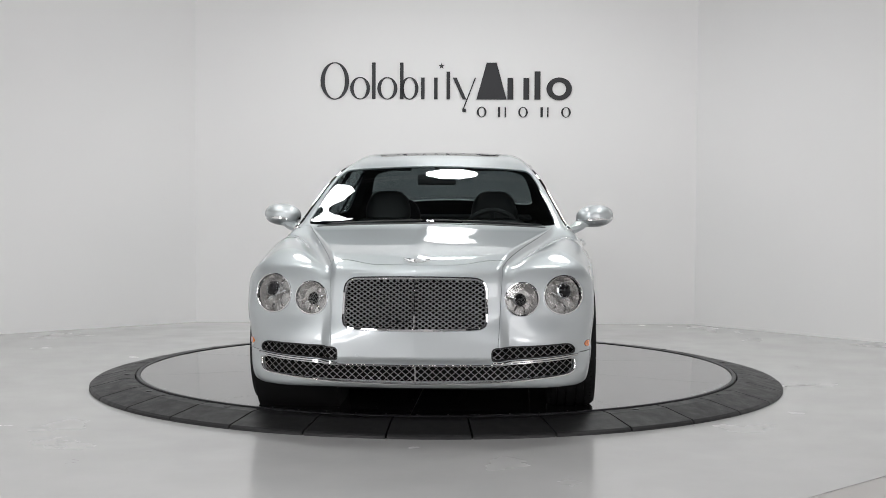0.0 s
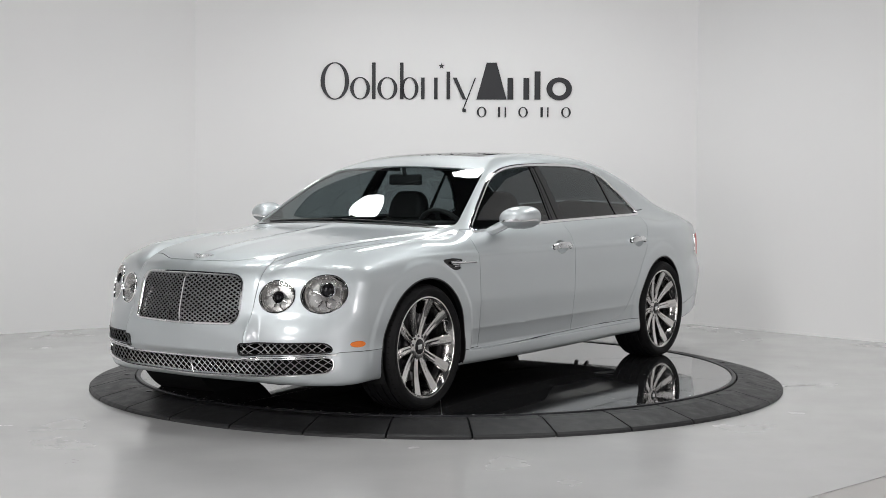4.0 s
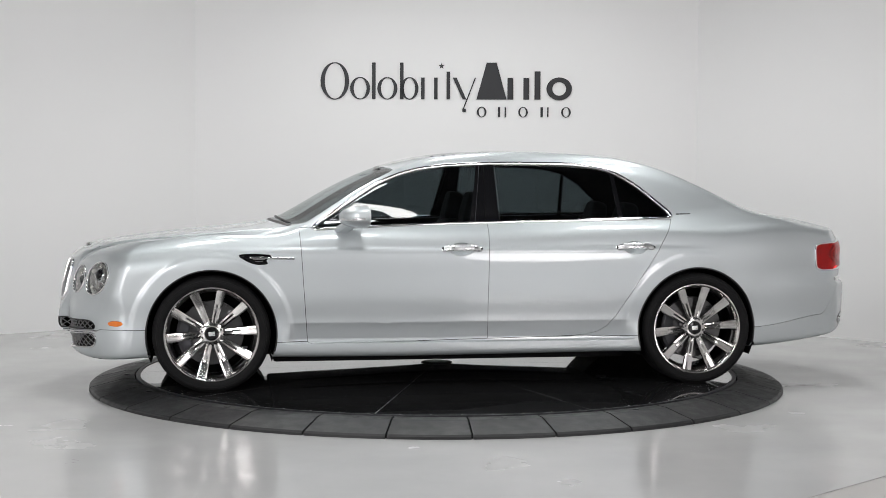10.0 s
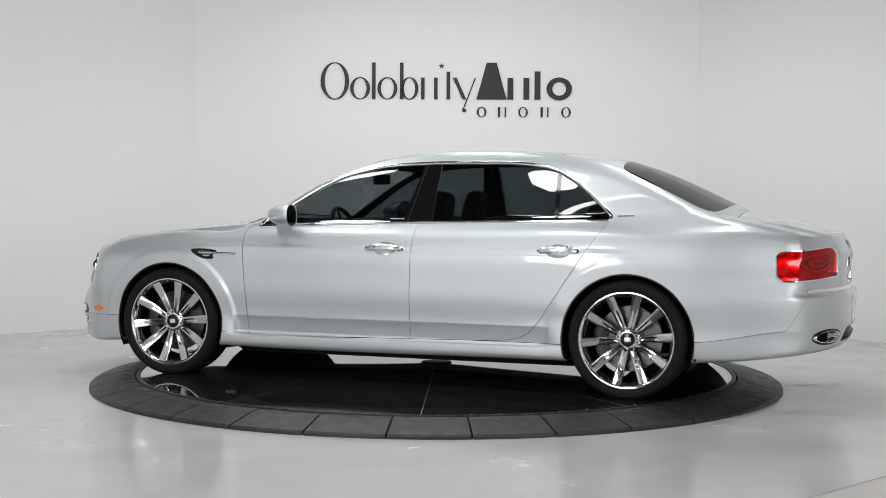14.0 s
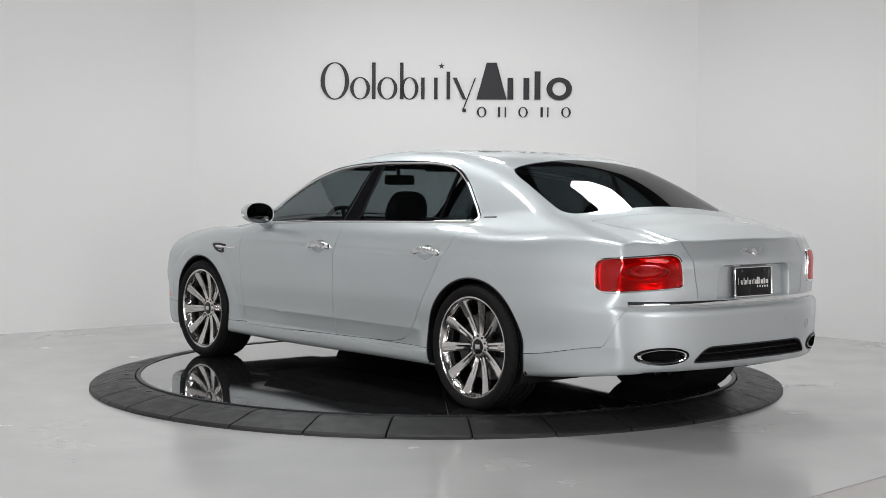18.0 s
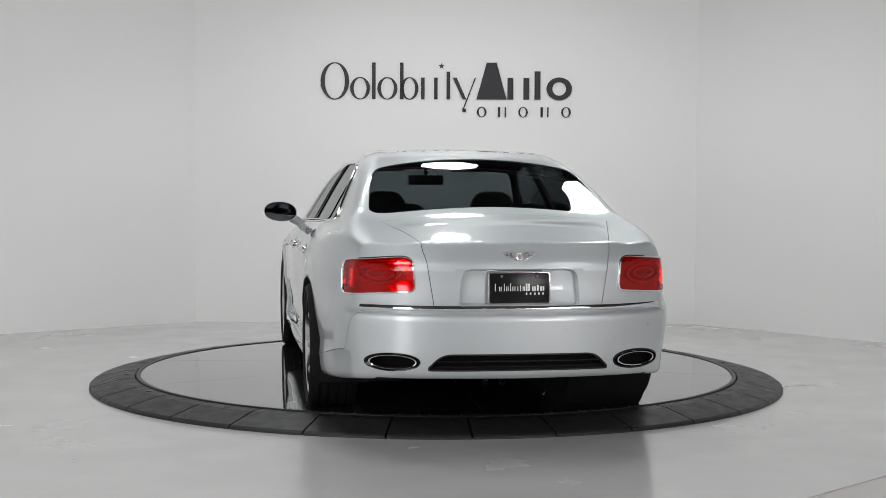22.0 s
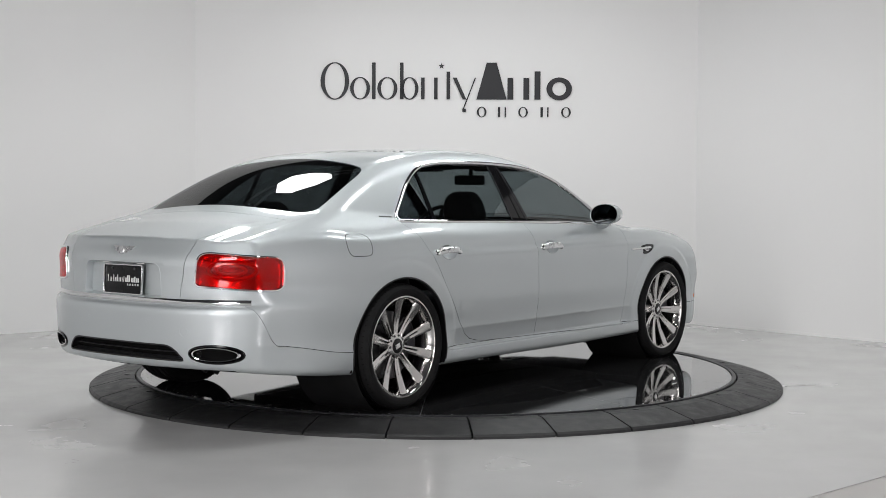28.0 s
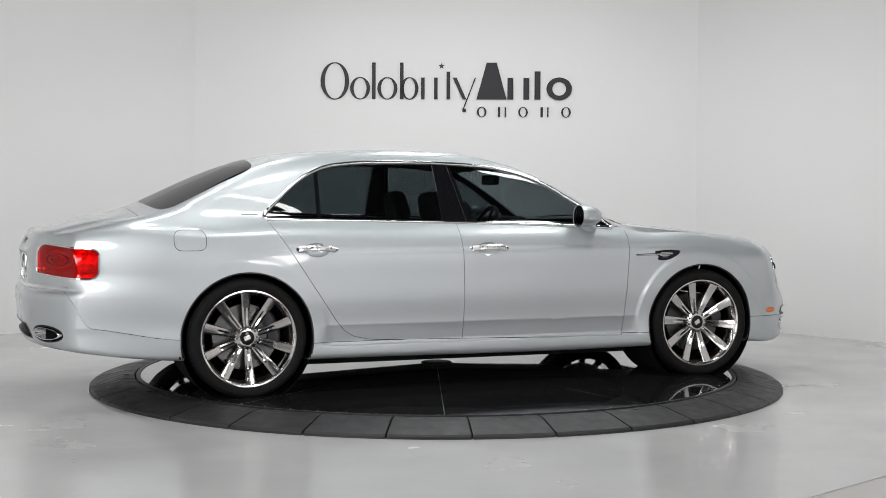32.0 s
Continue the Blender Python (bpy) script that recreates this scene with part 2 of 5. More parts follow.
def room():
    slab("floor", PLAN, -0.12, 0.0, FLOOR, "pale grey glossy epoxy studio floor")
    slab("ceiling", PLAN, ROOM_H, ROOM_H + 0.12, CEIL, "dark unlit studio ceiling")
    names = ("northwest", "west", "southwest", "south", "southeast", "east", "northeast", "north")
    n = len(PLAN)
    for i in range(n):
        a, b = Vector(PLAN[i]), Vector(PLAN[(i + 1) % n])
        d = (b - a).normalized()
        out = Vector((d.y, -d.x)) * 0.12
        if out.dot((a + b) / 2 - Vector((0, -4))) < 0:
            out = -out
        e = d * 0.05
        for z0, z1, mat, pre, label in ((0.0, WALL_H, WALL, "wall_", "plain white painted studio wall"), (WALL_H, ROOM_H, CEIL, "upper_wall_", "dark upper wall above the white studio walls")):
            bm = bmesh.new()
            lo = [bm.verts.new((*q, z0)) for q in (a, b, b + out + e, a + out - e)]
            hi = [bm.verts.new((*q, z1)) for q in (a, b, b + out + e, a + out - e)]
            bm.faces.new(lo)
            bm.faces.new(hi)
            for k in range(4):
                bm.faces.new((lo[k], lo[(k + 1) % 4], hi[(k + 1) % 4], hi[k]))
            ob = part(pre + names[i], bm, mat, None, smooth=False)
            tagged(ob, label, "wall", kind="structure")


room()


def softbox(m, r, glow_mat, label, hanger=True):
    """An octagonal softbox that shines along its own -z."""
    ob = empty("softbox", m, label, "softbox", group="studio softboxes")
    bm = bmesh.new()
    lathe(bm, [(r * 1.0, 0.0), (r * 1.03, 0.01), (r * 1.03, 0.05), (r * 0.25, 0.38), (0.10, 0.42), (0.0, 0.42)], 8)
    part("housing", bm, HOUSING, ob, "black fabric shell", smooth=False)
    bm = bmesh.new()
    bmesh.ops.create_circle(bm, cap_ends=True, radius=r * 0.985, segments=8, matrix=Matrix.Translation((0, 0, 0.012)))
    part("diffuser", bm, glow_mat, ob, "lit white diffuser", smooth=False)
    if not hanger:
        return ob
    bm = bmesh.new()
    top = m.inverted() @ Vector((*(m @ Vector((0, 0, 0.42))).xy, ROOM_H))
    sweep(bm, [(0, 0, 0.40), top], circle_pts(0.02, 8), up=(0, 1, 0))
    part("hanger", bm, DARK_METAL, ob)
    return ob


def strip(m, length, width=0.16):
    ob = empty("strip_light", m, "long white strip light hung under the dark ceiling", "strip light", group="ceiling strip lights")
    bm = bmesh.new()
    box(bm, 0, 0, 0.05, length, width + 0.03, 0.09, 0.006)
    part("housing", bm, HOUSING, ob, smooth=False)
    bm = bmesh.new()
    box(bm, 0, 0, 0, length - 0.04, width, 0.012)
    part("diffuser", bm, STRIP_LIGHT, ob, "lit white tube cover", smooth=False)
    for x in (-0.4, 0.4):
        bm = bmesh.new()
        sweep(bm, [(x * length, 0, 0.08), (x * length, 0, ROOM_H - m.translation.z)], circle_pts(0.006, 6), up=(1, 0, 0))
        part("hanger", bm, DARK_METAL, ob)
    return ob


def hung(x, y, z, tx, ty, tz, turn=0.0):
    """A pose at a place, whose -z looks at a target."""
    return look((x, y, z), (tx, ty, tz), turn)


# six boxes in a ring over the turntable, two more over the camera
RING_BOXES = ((0.15, 2.05), (-1.65, 1.50), (2.05, 1.50), (1.95, -0.60), (-0.30, -1.95), (-1.90, -0.70))
for x, y in RING_BOXES:
    softbox(hung(x, y, 4.05, 0.0, 0.0, 0.5, 22.5), 0.39, BOX_LIGHT, "black octagonal softbox hung in a ring over the turntable")
for x, r, lit in ((-3.1, 0.80, BOX_LIGHT), (4.1, 1.15, FRONT_LIGHT)):
    softbox(hung(x, -7.2, 4.1, x * 0.3, 0.5, 0.6, 22.5), r, lit, "black octagonal softbox tilted down at the car from the camera's side")


def fill_box(x, y, z, r):
    """An unseen softbox, added as fill on a three-legged stand, turned to the car."""
    ob = softbox(hung(x, y, z, 0, 0, 0.75, 22.5), r, FILL_LIGHT, "unseen octagonal softbox on a floor stand, added behind the camera as fill light", hanger=False)
    st = empty("fill_stand", pose(x, y, 0), "unseen black three-legged stand added under a fill softbox", "stand")
    back = ob.matrix_world.to_3x3() @ Vector((0, 0, 0.3))
    bm = bmesh.new()
    sweep(bm, [(back.x, back.y, 0.12), (back.x, back.y, z + back.z)], circle_pts(0.016, 8), up=(1, 0, 0))
    part("pole", bm, DARK_METAL, st)
    for k in range(3):
        a = radians(120 * k + 30)
        bm = bmesh.new()
        sweep(bm, [(back.x, back.y, 0.45), (back.x + 0.5 * math.cos(a), back.y + 0.5 * math.sin(a), 0.012)], circle_pts(0.012, 8))
        part("leg", bm, DARK_METAL, st)


# both stand boxes are assumed, out of view, to brighten the car's sides
fill_box(-4.3, -9.8, 1.9, 1.3)
fill_box(4.3, -9.9, 1.9, 1.15)
strip(pose(0.0, -2.95, 4.5), 6.0, 0.05)
strip(pose(0.0, -9.0, 4.55), 6.0, 0.06)


def trusses():
    for k in range(6):
        y = -12.0 + 2.9 * k
        w = 4.2 if y < -11 else (6.1 if y < 0 else 3.8)
        ob = empty("ceiling_truss", pose(0, y, 4.815), "grey steel lattice beam under the dark ceiling", "truss", group="ceiling trusses")
        for z in (0.16, -0.16):
            bm = bmesh.new()
            box(bm, 0, 0, z, 2 * w, 0.07, 0.05)
            part("chord", bm, TRUSS, ob, smooth=False)
        bm = bmesh.new()
        n = int(w * 2 / 0.55)
        for i in range(n):
            a = Vector((-w + i * 2 * w / n, 0, -0.15 if i % 2 else 0.15))
            b = Vector((-w + (i + 1) * 2 * w / n, 0, 0.15 if i % 2 else -0.15))
            sweep(bm, [a, b], circle_pts(0.015, 6), up=(0, 1, 0))
        part("lacing", bm, TRUSS, ob, smooth=False)


trusses()


# ---- the turntable: a still ring of black plates round a turning mirror-black disc ----
RING = material("black_rubber_plate", (0.022, 0.022, 0.023), 0.48, scale=14, vary=0.25, bump=0.25, bump_scale=260, rough_vary=0.2)
DISC = material("black_gloss_panel", (0.020, 0.020, 0.021), 0.045, coat=0.8, scale=2.0, rough_vary=0.5)
DISC_EDGE = material("worn_aluminium", (0.70, 0.70, 0.71), 0.3, 1.0, scale=20, vary=0.15)


def wedge(bm, r0, r1, a0, a1, prof, n=6):
    """A curved plate between two radii and angles; prof gives its top from inside to outside."""
    rows = []
    for k in range(n + 1):
        a = a0 + (a1 - a0) * k / n
        c, s = math.cos(a), math.sin(a)
        top = [bm.verts.new((r * c, r * s, z)) for r, z in prof]
        bot = [bm.verts.new((r * c, r * s, 0.0)) for r, z in (prof[0], prof[-1])]
        rows.append((top, bot))
    m = len(prof)
    for k in range(n):
        (t0, b0), (t1, b1) = rows[k], rows[k + 1]
        for i in range(m - 1):
            bm.faces.new((t0[i], t0[i + 1], t1[i + 1], t1[i]))
        bm.faces.new((t0[0], t1[0], b1[0], b0[0]))
        bm.faces.new((t0[-1], b0[1], b1[1], t1[-1]))
        bm.faces.new((b0[0], b1[0], b1[1], b0[1]))
    for (t, b), fl in ((rows[0], 1), (rows[-1], 0)):
        f = [b[0], *t, b[1]]
        bm.faces.new(f if fl else f[::-1])
    return bm


def turntable():
    ring = empty("turntable_ring", pose(0, 0, 0), "fixed sloping ring of black plates round the turntable", "turntable ring")
    n = 32
    gap = 0.0024
    first = -90 + 4.7
    prof = [(TABLE_R + 0.012, 0.070), (TABLE_R + 0.016, 0.073), (TABLE_R + 0.09, 0.070), (RING_R - 0.012, 0.024), (RING_R, 0.014)]
    for k in range(n):
        bm = bmesh.new()
        a = radians(first + k * 360 / n)
        wedge(bm, 0, 0, a + gap, a + 2 * math.pi / n - gap, prof, 8)
        part("plate", bm, RING, ring, smooth=True, angle=6)
    bm = bmesh.new()
    lathe(bm, [(RING_R - 0.02, 0.002), (TABLE_R + 0.02, 0.055), (TABLE_R - 0.25, 0.03)], 96)
    part("bed", bm, GAP, ring)
    for k in range(16):
        a = radians(first + 5.6 + k * 22.5)
        bm = bmesh.new()
        lathe(bm, [(0.0, 0.005), (0.018, 0.004), (0.022, 0.0)], 12, Matrix.Translation(((TABLE_R + 0.06) * math.cos(a), (TABLE_R + 0.06) * math.sin(a), 0.0715)))
        part("plug", bm, BLACK, ring)

    disc = empty("turntable_disc", pose(0, 0, 0), "round turning disc of glossy black panels", "turntable")
    # the panels rise a little towards the hub
    PEAK = 0.034
    n = 10
    for k in range(n):
        bm = bmesh.new()
        a = radians(-1 + k * 360 / n)
        g = 0.0012
        wedge(bm, 0, 0, a + g, a + 2 * math.pi / n - g, [(0.10, TABLE_Z + PEAK - 0.002), (0.106, TABLE_Z + PEAK), (TABLE_R - 0.03, TABLE_Z - 0.004), (TABLE_R - 0.024, TABLE_Z - 0.006)], 10)
        part("panel", bm, DISC, disc, smooth=False)
        bm = bmesh.new()
        tilt = math.atan2(PEAK + 0.004, TABLE_R - 0.136)
        box(bm, 0, 0, -0.0035, TABLE_R - 0.13, 0.016, 0.006, m=Matrix.Rotation(a, 4, "Z") @ Matrix.Translation(((0.1 + TABLE_R - 0.03) / 2, 0, TABLE_Z + (PEAK - 0.004) / 2)) @ Matrix.Rotation(tilt, 4, "Y"))
        part("joint_strip", bm, DISC_EDGE, disc, smooth=False)
    bm = bmesh.new()
    lathe(bm, [(0.0, TABLE_Z + 0.043), (0.085, TABLE_Z + 0.043), (0.10, TABLE_Z + 0.041), (0.108, TABLE_Z + 0.038), (0.112, TABLE_Z + 0.031)], 12)
    part("hub_cover", bm, BLACK, disc)
    bm = bmesh.new()
    lathe(bm, [(TABLE_R - 0.022, 0.03), (TABLE_R - 0.022, TABLE_Z), (TABLE_R - 0.002, TABLE_Z + 0.001), (TABLE_R + 0.002, TABLE_Z - 0.004), (TABLE_R + 0.002, 0.03)], 128)
    part("edge_trim", bm, DARK_METAL, disc, angle=30)
    bm = bmesh.new()
    for k in range(72):
        a = radians(k * 5)
        lathe(bm, [(0.0, 0.002), (0.004, 0.0015), (0.006, 0.0)], 6, Matrix.Translation(((TABLE_R - 0.055) * math.cos(a), (TABLE_R - 0.055) * math.sin(a), TABLE_Z - 0.004)))
    tagged(part("edge_screws", bm, DISC_EDGE, disc), kind="stuff")
    return disc


disc = turntable()


# ---- marks of use on the floor ----
def floor_marks():
    joint = material("floor_joint", (0.30, 0.29, 0.28), 0.5, scale=30, vary=0.3)
    a, b = Vector((1.610, -3.678)), Vector((2.086, -3.222))
    d = (b - a).normalized()
    a, b = a - d * 4.0, b + d * 3.2
    # beyond the joint the floor is bare worn concrete
    worn = material("worn_concrete", (0.60, 0.580, 0.560), 0.42, scale=9, vary=0.10, rough_vary=0.3, bump=0.25, bump_scale=90)
    out = ((a.x, a.y), (6.3, a.y), (6.3, b.y), (b.x, b.y))
    bm = bmesh.new()
    lo = [bm.verts.new((x, y, 0.0)) for x, y in out]
    hi = [bm.verts.new((x, y, 0.0012)) for x, y in out]
    bm.faces.new(hi)
    for k in range(4):
        bm.faces.new((lo[k], lo[(k + 1) % 4], hi[(k + 1) % 4], hi[k]))
    tagged(part("floor_apron", bm, worn, None, smooth=False), "worn pale concrete floor beyond the joint line", "floor", kind="structure")
    n = Vector((-d.y, d.x)) * 0.003
    bm = bmesh.new()
    bm.faces.new([bm.verts.new((*q, 0.0032)) for q in (a - n, b - n, b + n, a + n)])
    tagged(part("floor_joint", bm, joint, None, smooth=False), "thin grey joint line in the epoxy floor", "joint", kind="structure")
    scuff = material("scuff", (0.20, 0.19, 0.18), 0.6, scale=60, vary=0.4)
    rng = random.Random(4)
    for cx, cy, count, spread in ((-1.743, -2.946, 3, 0.05), (2.739, 0.59, 9, 0.16), (2.395, -0.424, 6, 0.18), (-3.25, 3.2, 2, 0.2), (2.5, 3.8, 2, 0.1), (1.438, -1.913, 2, 0.1)):
        bm = bmesh.new()
        for _ in range(count):
            x, y, t = cx + rng.uniform(-1, 1) * spread, cy + rng.uniform(-1, 1) * spread, rng.uniform(0, 3.14)
            l, w = rng.uniform(0.01, 0.045), rng.uniform(0.003, 0.008)
            pts = [(l, 0), (0.2 * l, w), (-l, 0.4 * w), (-0.6 * l, -w)]
            bm.faces.new([bm.verts.new((x + u * math.cos(t) - v * math.sin(t), y + u * math.sin(t) + v * math.cos(t), 0.0015)) for u, v in pts])
        tagged(part("floor_scuff", bm, scuff, None, smooth=False), "small dark scuffs on the pale floor", "scuffs", kind="stuff")


floor_marks()


# ---- the car: x forward, y to its left, z up, from the ground between the axles ----
car = empty("car", None, "silver metallic four-door luxury saloon with chrome trim on the turntable", "car")
AXLE_F, AXLE_R, WHEEL_Z = 1.533, -1.533, 0.347
ARCH = 0.392

half_width = spline((2.6, 0.850), (2.2, 0.933), (1.9, 0.949), (1.5, 0.962), (1.0, 0.955), (0.4, 0.962), (-0.3, 0.968), (-1.0, 0.970), (-1.5, 0.972), (-2.0, 0.945), (-2.3, 0.902), (-2.6, 0.816), (-2.9, 0.746))
side_lean = spline((0.12, -0.045), (0.20, -0.012), (0.30, -0.005), (0.40, -0.016), (0.55, -0.002), (0.70, 0.0), (0.84, -0.004), (0.95, -0.034), (1.05, -0.085), (1.2, -0.2))
deck = spline((2.60, 0.73), (2.42, 0.832), (2.20, 0.893), (1.82, 0.945), (1.44, 0.984), (1.15, 1.012), (0.8, 1.032), (0.2, 1.045), (-0.5, 1.052), (-1.2, 1.072), (-1.7, 1.073), (-2.126, 1.081), (-2.465, 1.019), (-2.75, 0.951), (-3.0, 0.90))
roof = spline((1.7, 0.79), (1.4, 0.915), (1.13, 1.027), (0.75, 1.240), (0.42, 1.386), (0.24, 1.436), (0.05, 1.468), (-0.33, 1.491), (-0.88, 1.481), (-1.27, 1.438), (-1.59, 1.343), (-1.85, 1.229), (-2.126, 1.103), (-2.4, 0.99), (-2.8, 0.79))
under = spline((2.7, 0.30), (2.44, 0.215), (2.3, 0.185), (2.0, 0.185), (1.0, 0.185), (-1.0, 0.190), (-1.94, 0.207), (-2.4, 0.252), (-2.75, 0.297), (-3.0, 0.315))
nose_lean = spline((0.10, -0.20), (0.20, -0.045), (0.28, -0.008), (0.40, 0.0), (0.52, -0.004), (0.66, -0.032), (0.75, -0.058), (0.80, -0.082), (0.83, -0.108), (0.86, -0.165), (0.92, -0.30), (1.1, -0.75))
tail_lean = spline((0.20, 0.07), (0.32, 0.012), (0.45, -0.010), (0.57, -0.017), (0.606, -0.015), (0.622, -0.006), (0.640, 0.014), (0.66, 0.016), (0.80, 0.014), (0.868, 0.016), (0.882, 0.021), (0.93, 0.047), (1.00, 0.084), (1.10, 0.135))
glass_lean = spline((0.90, 0.905), (1.00, 0.852), (1.07, 0.813), (1.25, 0.712), (1.385, 0.627), (1.5, 0.545))


def body(x, y, z):
    """Below nought inside the bodywork; x, y and z may be any arrays that fit together."""
    y = np.abs(y)
    r = np.minimum(np.hypot(x - AXLE_F, z - WHEEL_Z), np.hypot(x - AXLE_R, z - WHEEL_Z))
    flare = (0.008 - 0.003 * step(0.0, -1.0, x)) * step(0.505, 0.468, r) * step(0.22, 0.40, z) * (1 - 0.9 * step(-1.50, -1.80, x))
    crease = 0.010 * step(0.885, 0.855, z) * step(-1.75, -1.15, x) * step(1.9, 1.0, x)
    tuck = -0.030 * np.clip((0.408 - z) / 0.10, 0, 1) * step(0.286, 0.296, z) * step(1.12, 1.0, x) * step(-1.15, -1.0, x)
    tuck = tuck - 0.034 * np.clip((0.352 + 0.075 * step(-1.9, -2.5, x) - z) / 0.15, 0, 1) * step(-1.80, -1.95, x)
    tuck = tuck - 0.024 * np.clip((0.379 - z) / 0.15, 0, 1) * step(1.80, 1.95, x)
    w = half_width(x) + side_lean(z) + flare + crease - 0.005 - 0.030 * step(-1.9, -2.4, x) * step(0.60, 0.74, z) + tuck
    side = y - w
    # hood raised in the middle between two creases that run back to the pillars
    hood_edge = 0.42 + (2.36 - x) * 0.245
    ridge = (0.030 * step(hood_edge + 0.032, hood_edge - 0.010, y) + 0.005 * np.exp(-((y - hood_edge) / 0.022) ** 2)) * step(0.75, 1.2, x)
    dip = -0.020 * np.exp(-((y - hood_edge - 0.05) / 0.05) ** 2) * step(1.0, 1.5, x)
    ridge = ridge + dip
    fender = 0.040 * np.exp(-((y - hood_edge - 0.20) / 0.13) ** 2) * step(0.9, 1.5, x)
    boot = 0.014 * step(0.60, 0.50, y) * step(-2.15, -2.4, x)
    top = z - (deck(x) - 0.030 * step(0.75, 1.2, x) - 0.055 * y * y - 0.50 * np.maximum(y - 0.70, 0) ** 1.35 * step(-1.0, -2.0, x) + ridge + fender + boot + 0.006 * step(0.07, 0.0, y) * step(1.0, 1.3, x))
    lower = smax(side, top, 0.10 + 0.055 * step(0.9, 1.5, x) - 0.068 * step(-0.8, -1.8, x))
    # front and back ends, bowed in plan
    high = step(0.44, 0.60, z)
    nose = (0.076 - 0.030 * high - (0.040 + 0.045 * high) * y) * step(0.490, 0.435, y + 0.05 * (z - 0.5)) * step(0.31, 0.38, z)
    plan_low, plan_high = 2.432 - 0.50 * y ** 5, 2.482 - 0.40 * y ** 2.3
    front = x - (plan_low + (plan_high - plan_low) * high + nose_lean(z) + nose)
    back = (-2.765 + 0.450 * y ** 3.15 + tail_lean(z)) - x
    low = under(x) + 0.02 * y - z
    lower = smax(lower, front, 0.06)
    lower = smax(lower, back, 0.014 + 0.022 * step(0.90, 0.62, z))
    lower = smax(lower, low, 0.035)
    # cabin
    bow = np.where(x > -0.6, 0.20, -0.22) * y * y
    cap = (z - (roof(x + bow) - 0.055 * y * y)) * 0.9
    lean = glass_lean(z) - 0.05 * step(-0.9, -2.2, x) * 1.0 - 0.06 * step(0.2, 1.2, x) * 0.3 - 0.14 * step(-1.45, -2.2, x) * step(1.10, 0.92, z)
    walls = (y - lean) * 0.86
    cabin = np.maximum(smax(cap, walls, 0.088 - 0.042 * step(0.1, 0.5, x) - 0.035 * step(-1.0, -1.8, x)), 0.88 - z)
    return smin(lower, cabin, 0.05 + 0.06 * step(-1.0, -1.95, x) * step(0.58, 0.80, y) * step(0.93, 1.05, z))


def grid_surface(f, lo, hi, h):
    """Surface nets: the surface f = 0 as quads, its points pulled on to it, with their normals."""
    ax = [np.arange(a, b + h, h) for a, b in zip(lo, hi)]
    v = f(ax[0][:, None, None], ax[1][None, :, None], ax[2][None, None, :])
    s = v < 0
    nx, ny, nz = v.shape
    acc = np.zeros((nx - 1, ny - 1, nz - 1, 3), np.float32)
    cnt = np.zeros((nx - 1, ny - 1, nz - 1), np.float32)
    full = (slice(0, -1), slice(1, None))
    for d in range(3):
        o1, o2 = [k for k in range(3) if k != d]
        for c1 in (0, 1):
            for c2 in (0, 1):
                ia, ib = [None] * 3, [None] * 3
                ia[d], ib[d] = full[0], full[1]
                ia[o1] = ib[o1] = full[c1]
                ia[o2] = ib[o2] = full[c2]
                a, b = v[tuple(ia)], v[tuple(ib)]
                m = (a < 0) != (b < 0)
                t = np.where(m, a / np.where(m, a - b, 1), 0)
                off = np.zeros((*m.shape, 3), np.float32)
                off[..., d], off[..., o1], off[..., o2] = t, c1, c2
                acc += off * m[..., None]
                cnt += m
    cells = np.argwhere(cnt > 0)
    idx = -np.ones(cnt.shape, int)
    idx[tuple(cells.T)] = np.arange(len(cells))
    p = (cells + acc[tuple(cells.T)] / cnt[tuple(cells.T)][:, None]) * h + np.array(lo)
    quads = []
    for d in range(3):
        o1, o2 = [(1, 2), (2, 0), (0, 1)][d]
        ia, ib = [slice(1, -1)] * 3, [slice(1, -1)] * 3
        ia[d], ib[d] = slice(0, -1), slice(1, None)
        a, b = s[tuple(ia)], s[tuple(ib)]
        e = np.argwhere(a != b)
        sg = a[tuple(e.T)]
        e = e + 1
        e[:, d] -= 1
        u, w = np.zeros(3, int), np.zeros(3, int)
        u[o1], w[o2] = 1, 1
        q = np.stack([idx[tuple((e - k).T)] for k in (u + w, w, 0 * u, u)], 1)
        q[~sg] = q[~sg][:, ::-1]
        quads.append(q)
    q = np.concatenate(quads)
    q = q[(q >= 0).all(1)]

    def grad(p):
        g, e = np.empty_like(p), 2e-4
        for k in range(3):
            d = np.zeros(3)
            d[k] = e
            g[:, k] = (f(*(p + d).T) - f(*(p - d).T)) / (2 * e)
        return g
    for _ in range(4):
        g = grad(p)
        p = p - g * (f(*p.T) / np.maximum((g * g).sum(1), 1e-3))[:, None].clip(-h, h)
    g = grad(p)
    g /= np.linalg.norm(g, axis=1)[:, None]
    tri = np.concatenate([q[:, [0, 1, 2]], q[:, [0, 2, 3]]])
    return p, g, tri


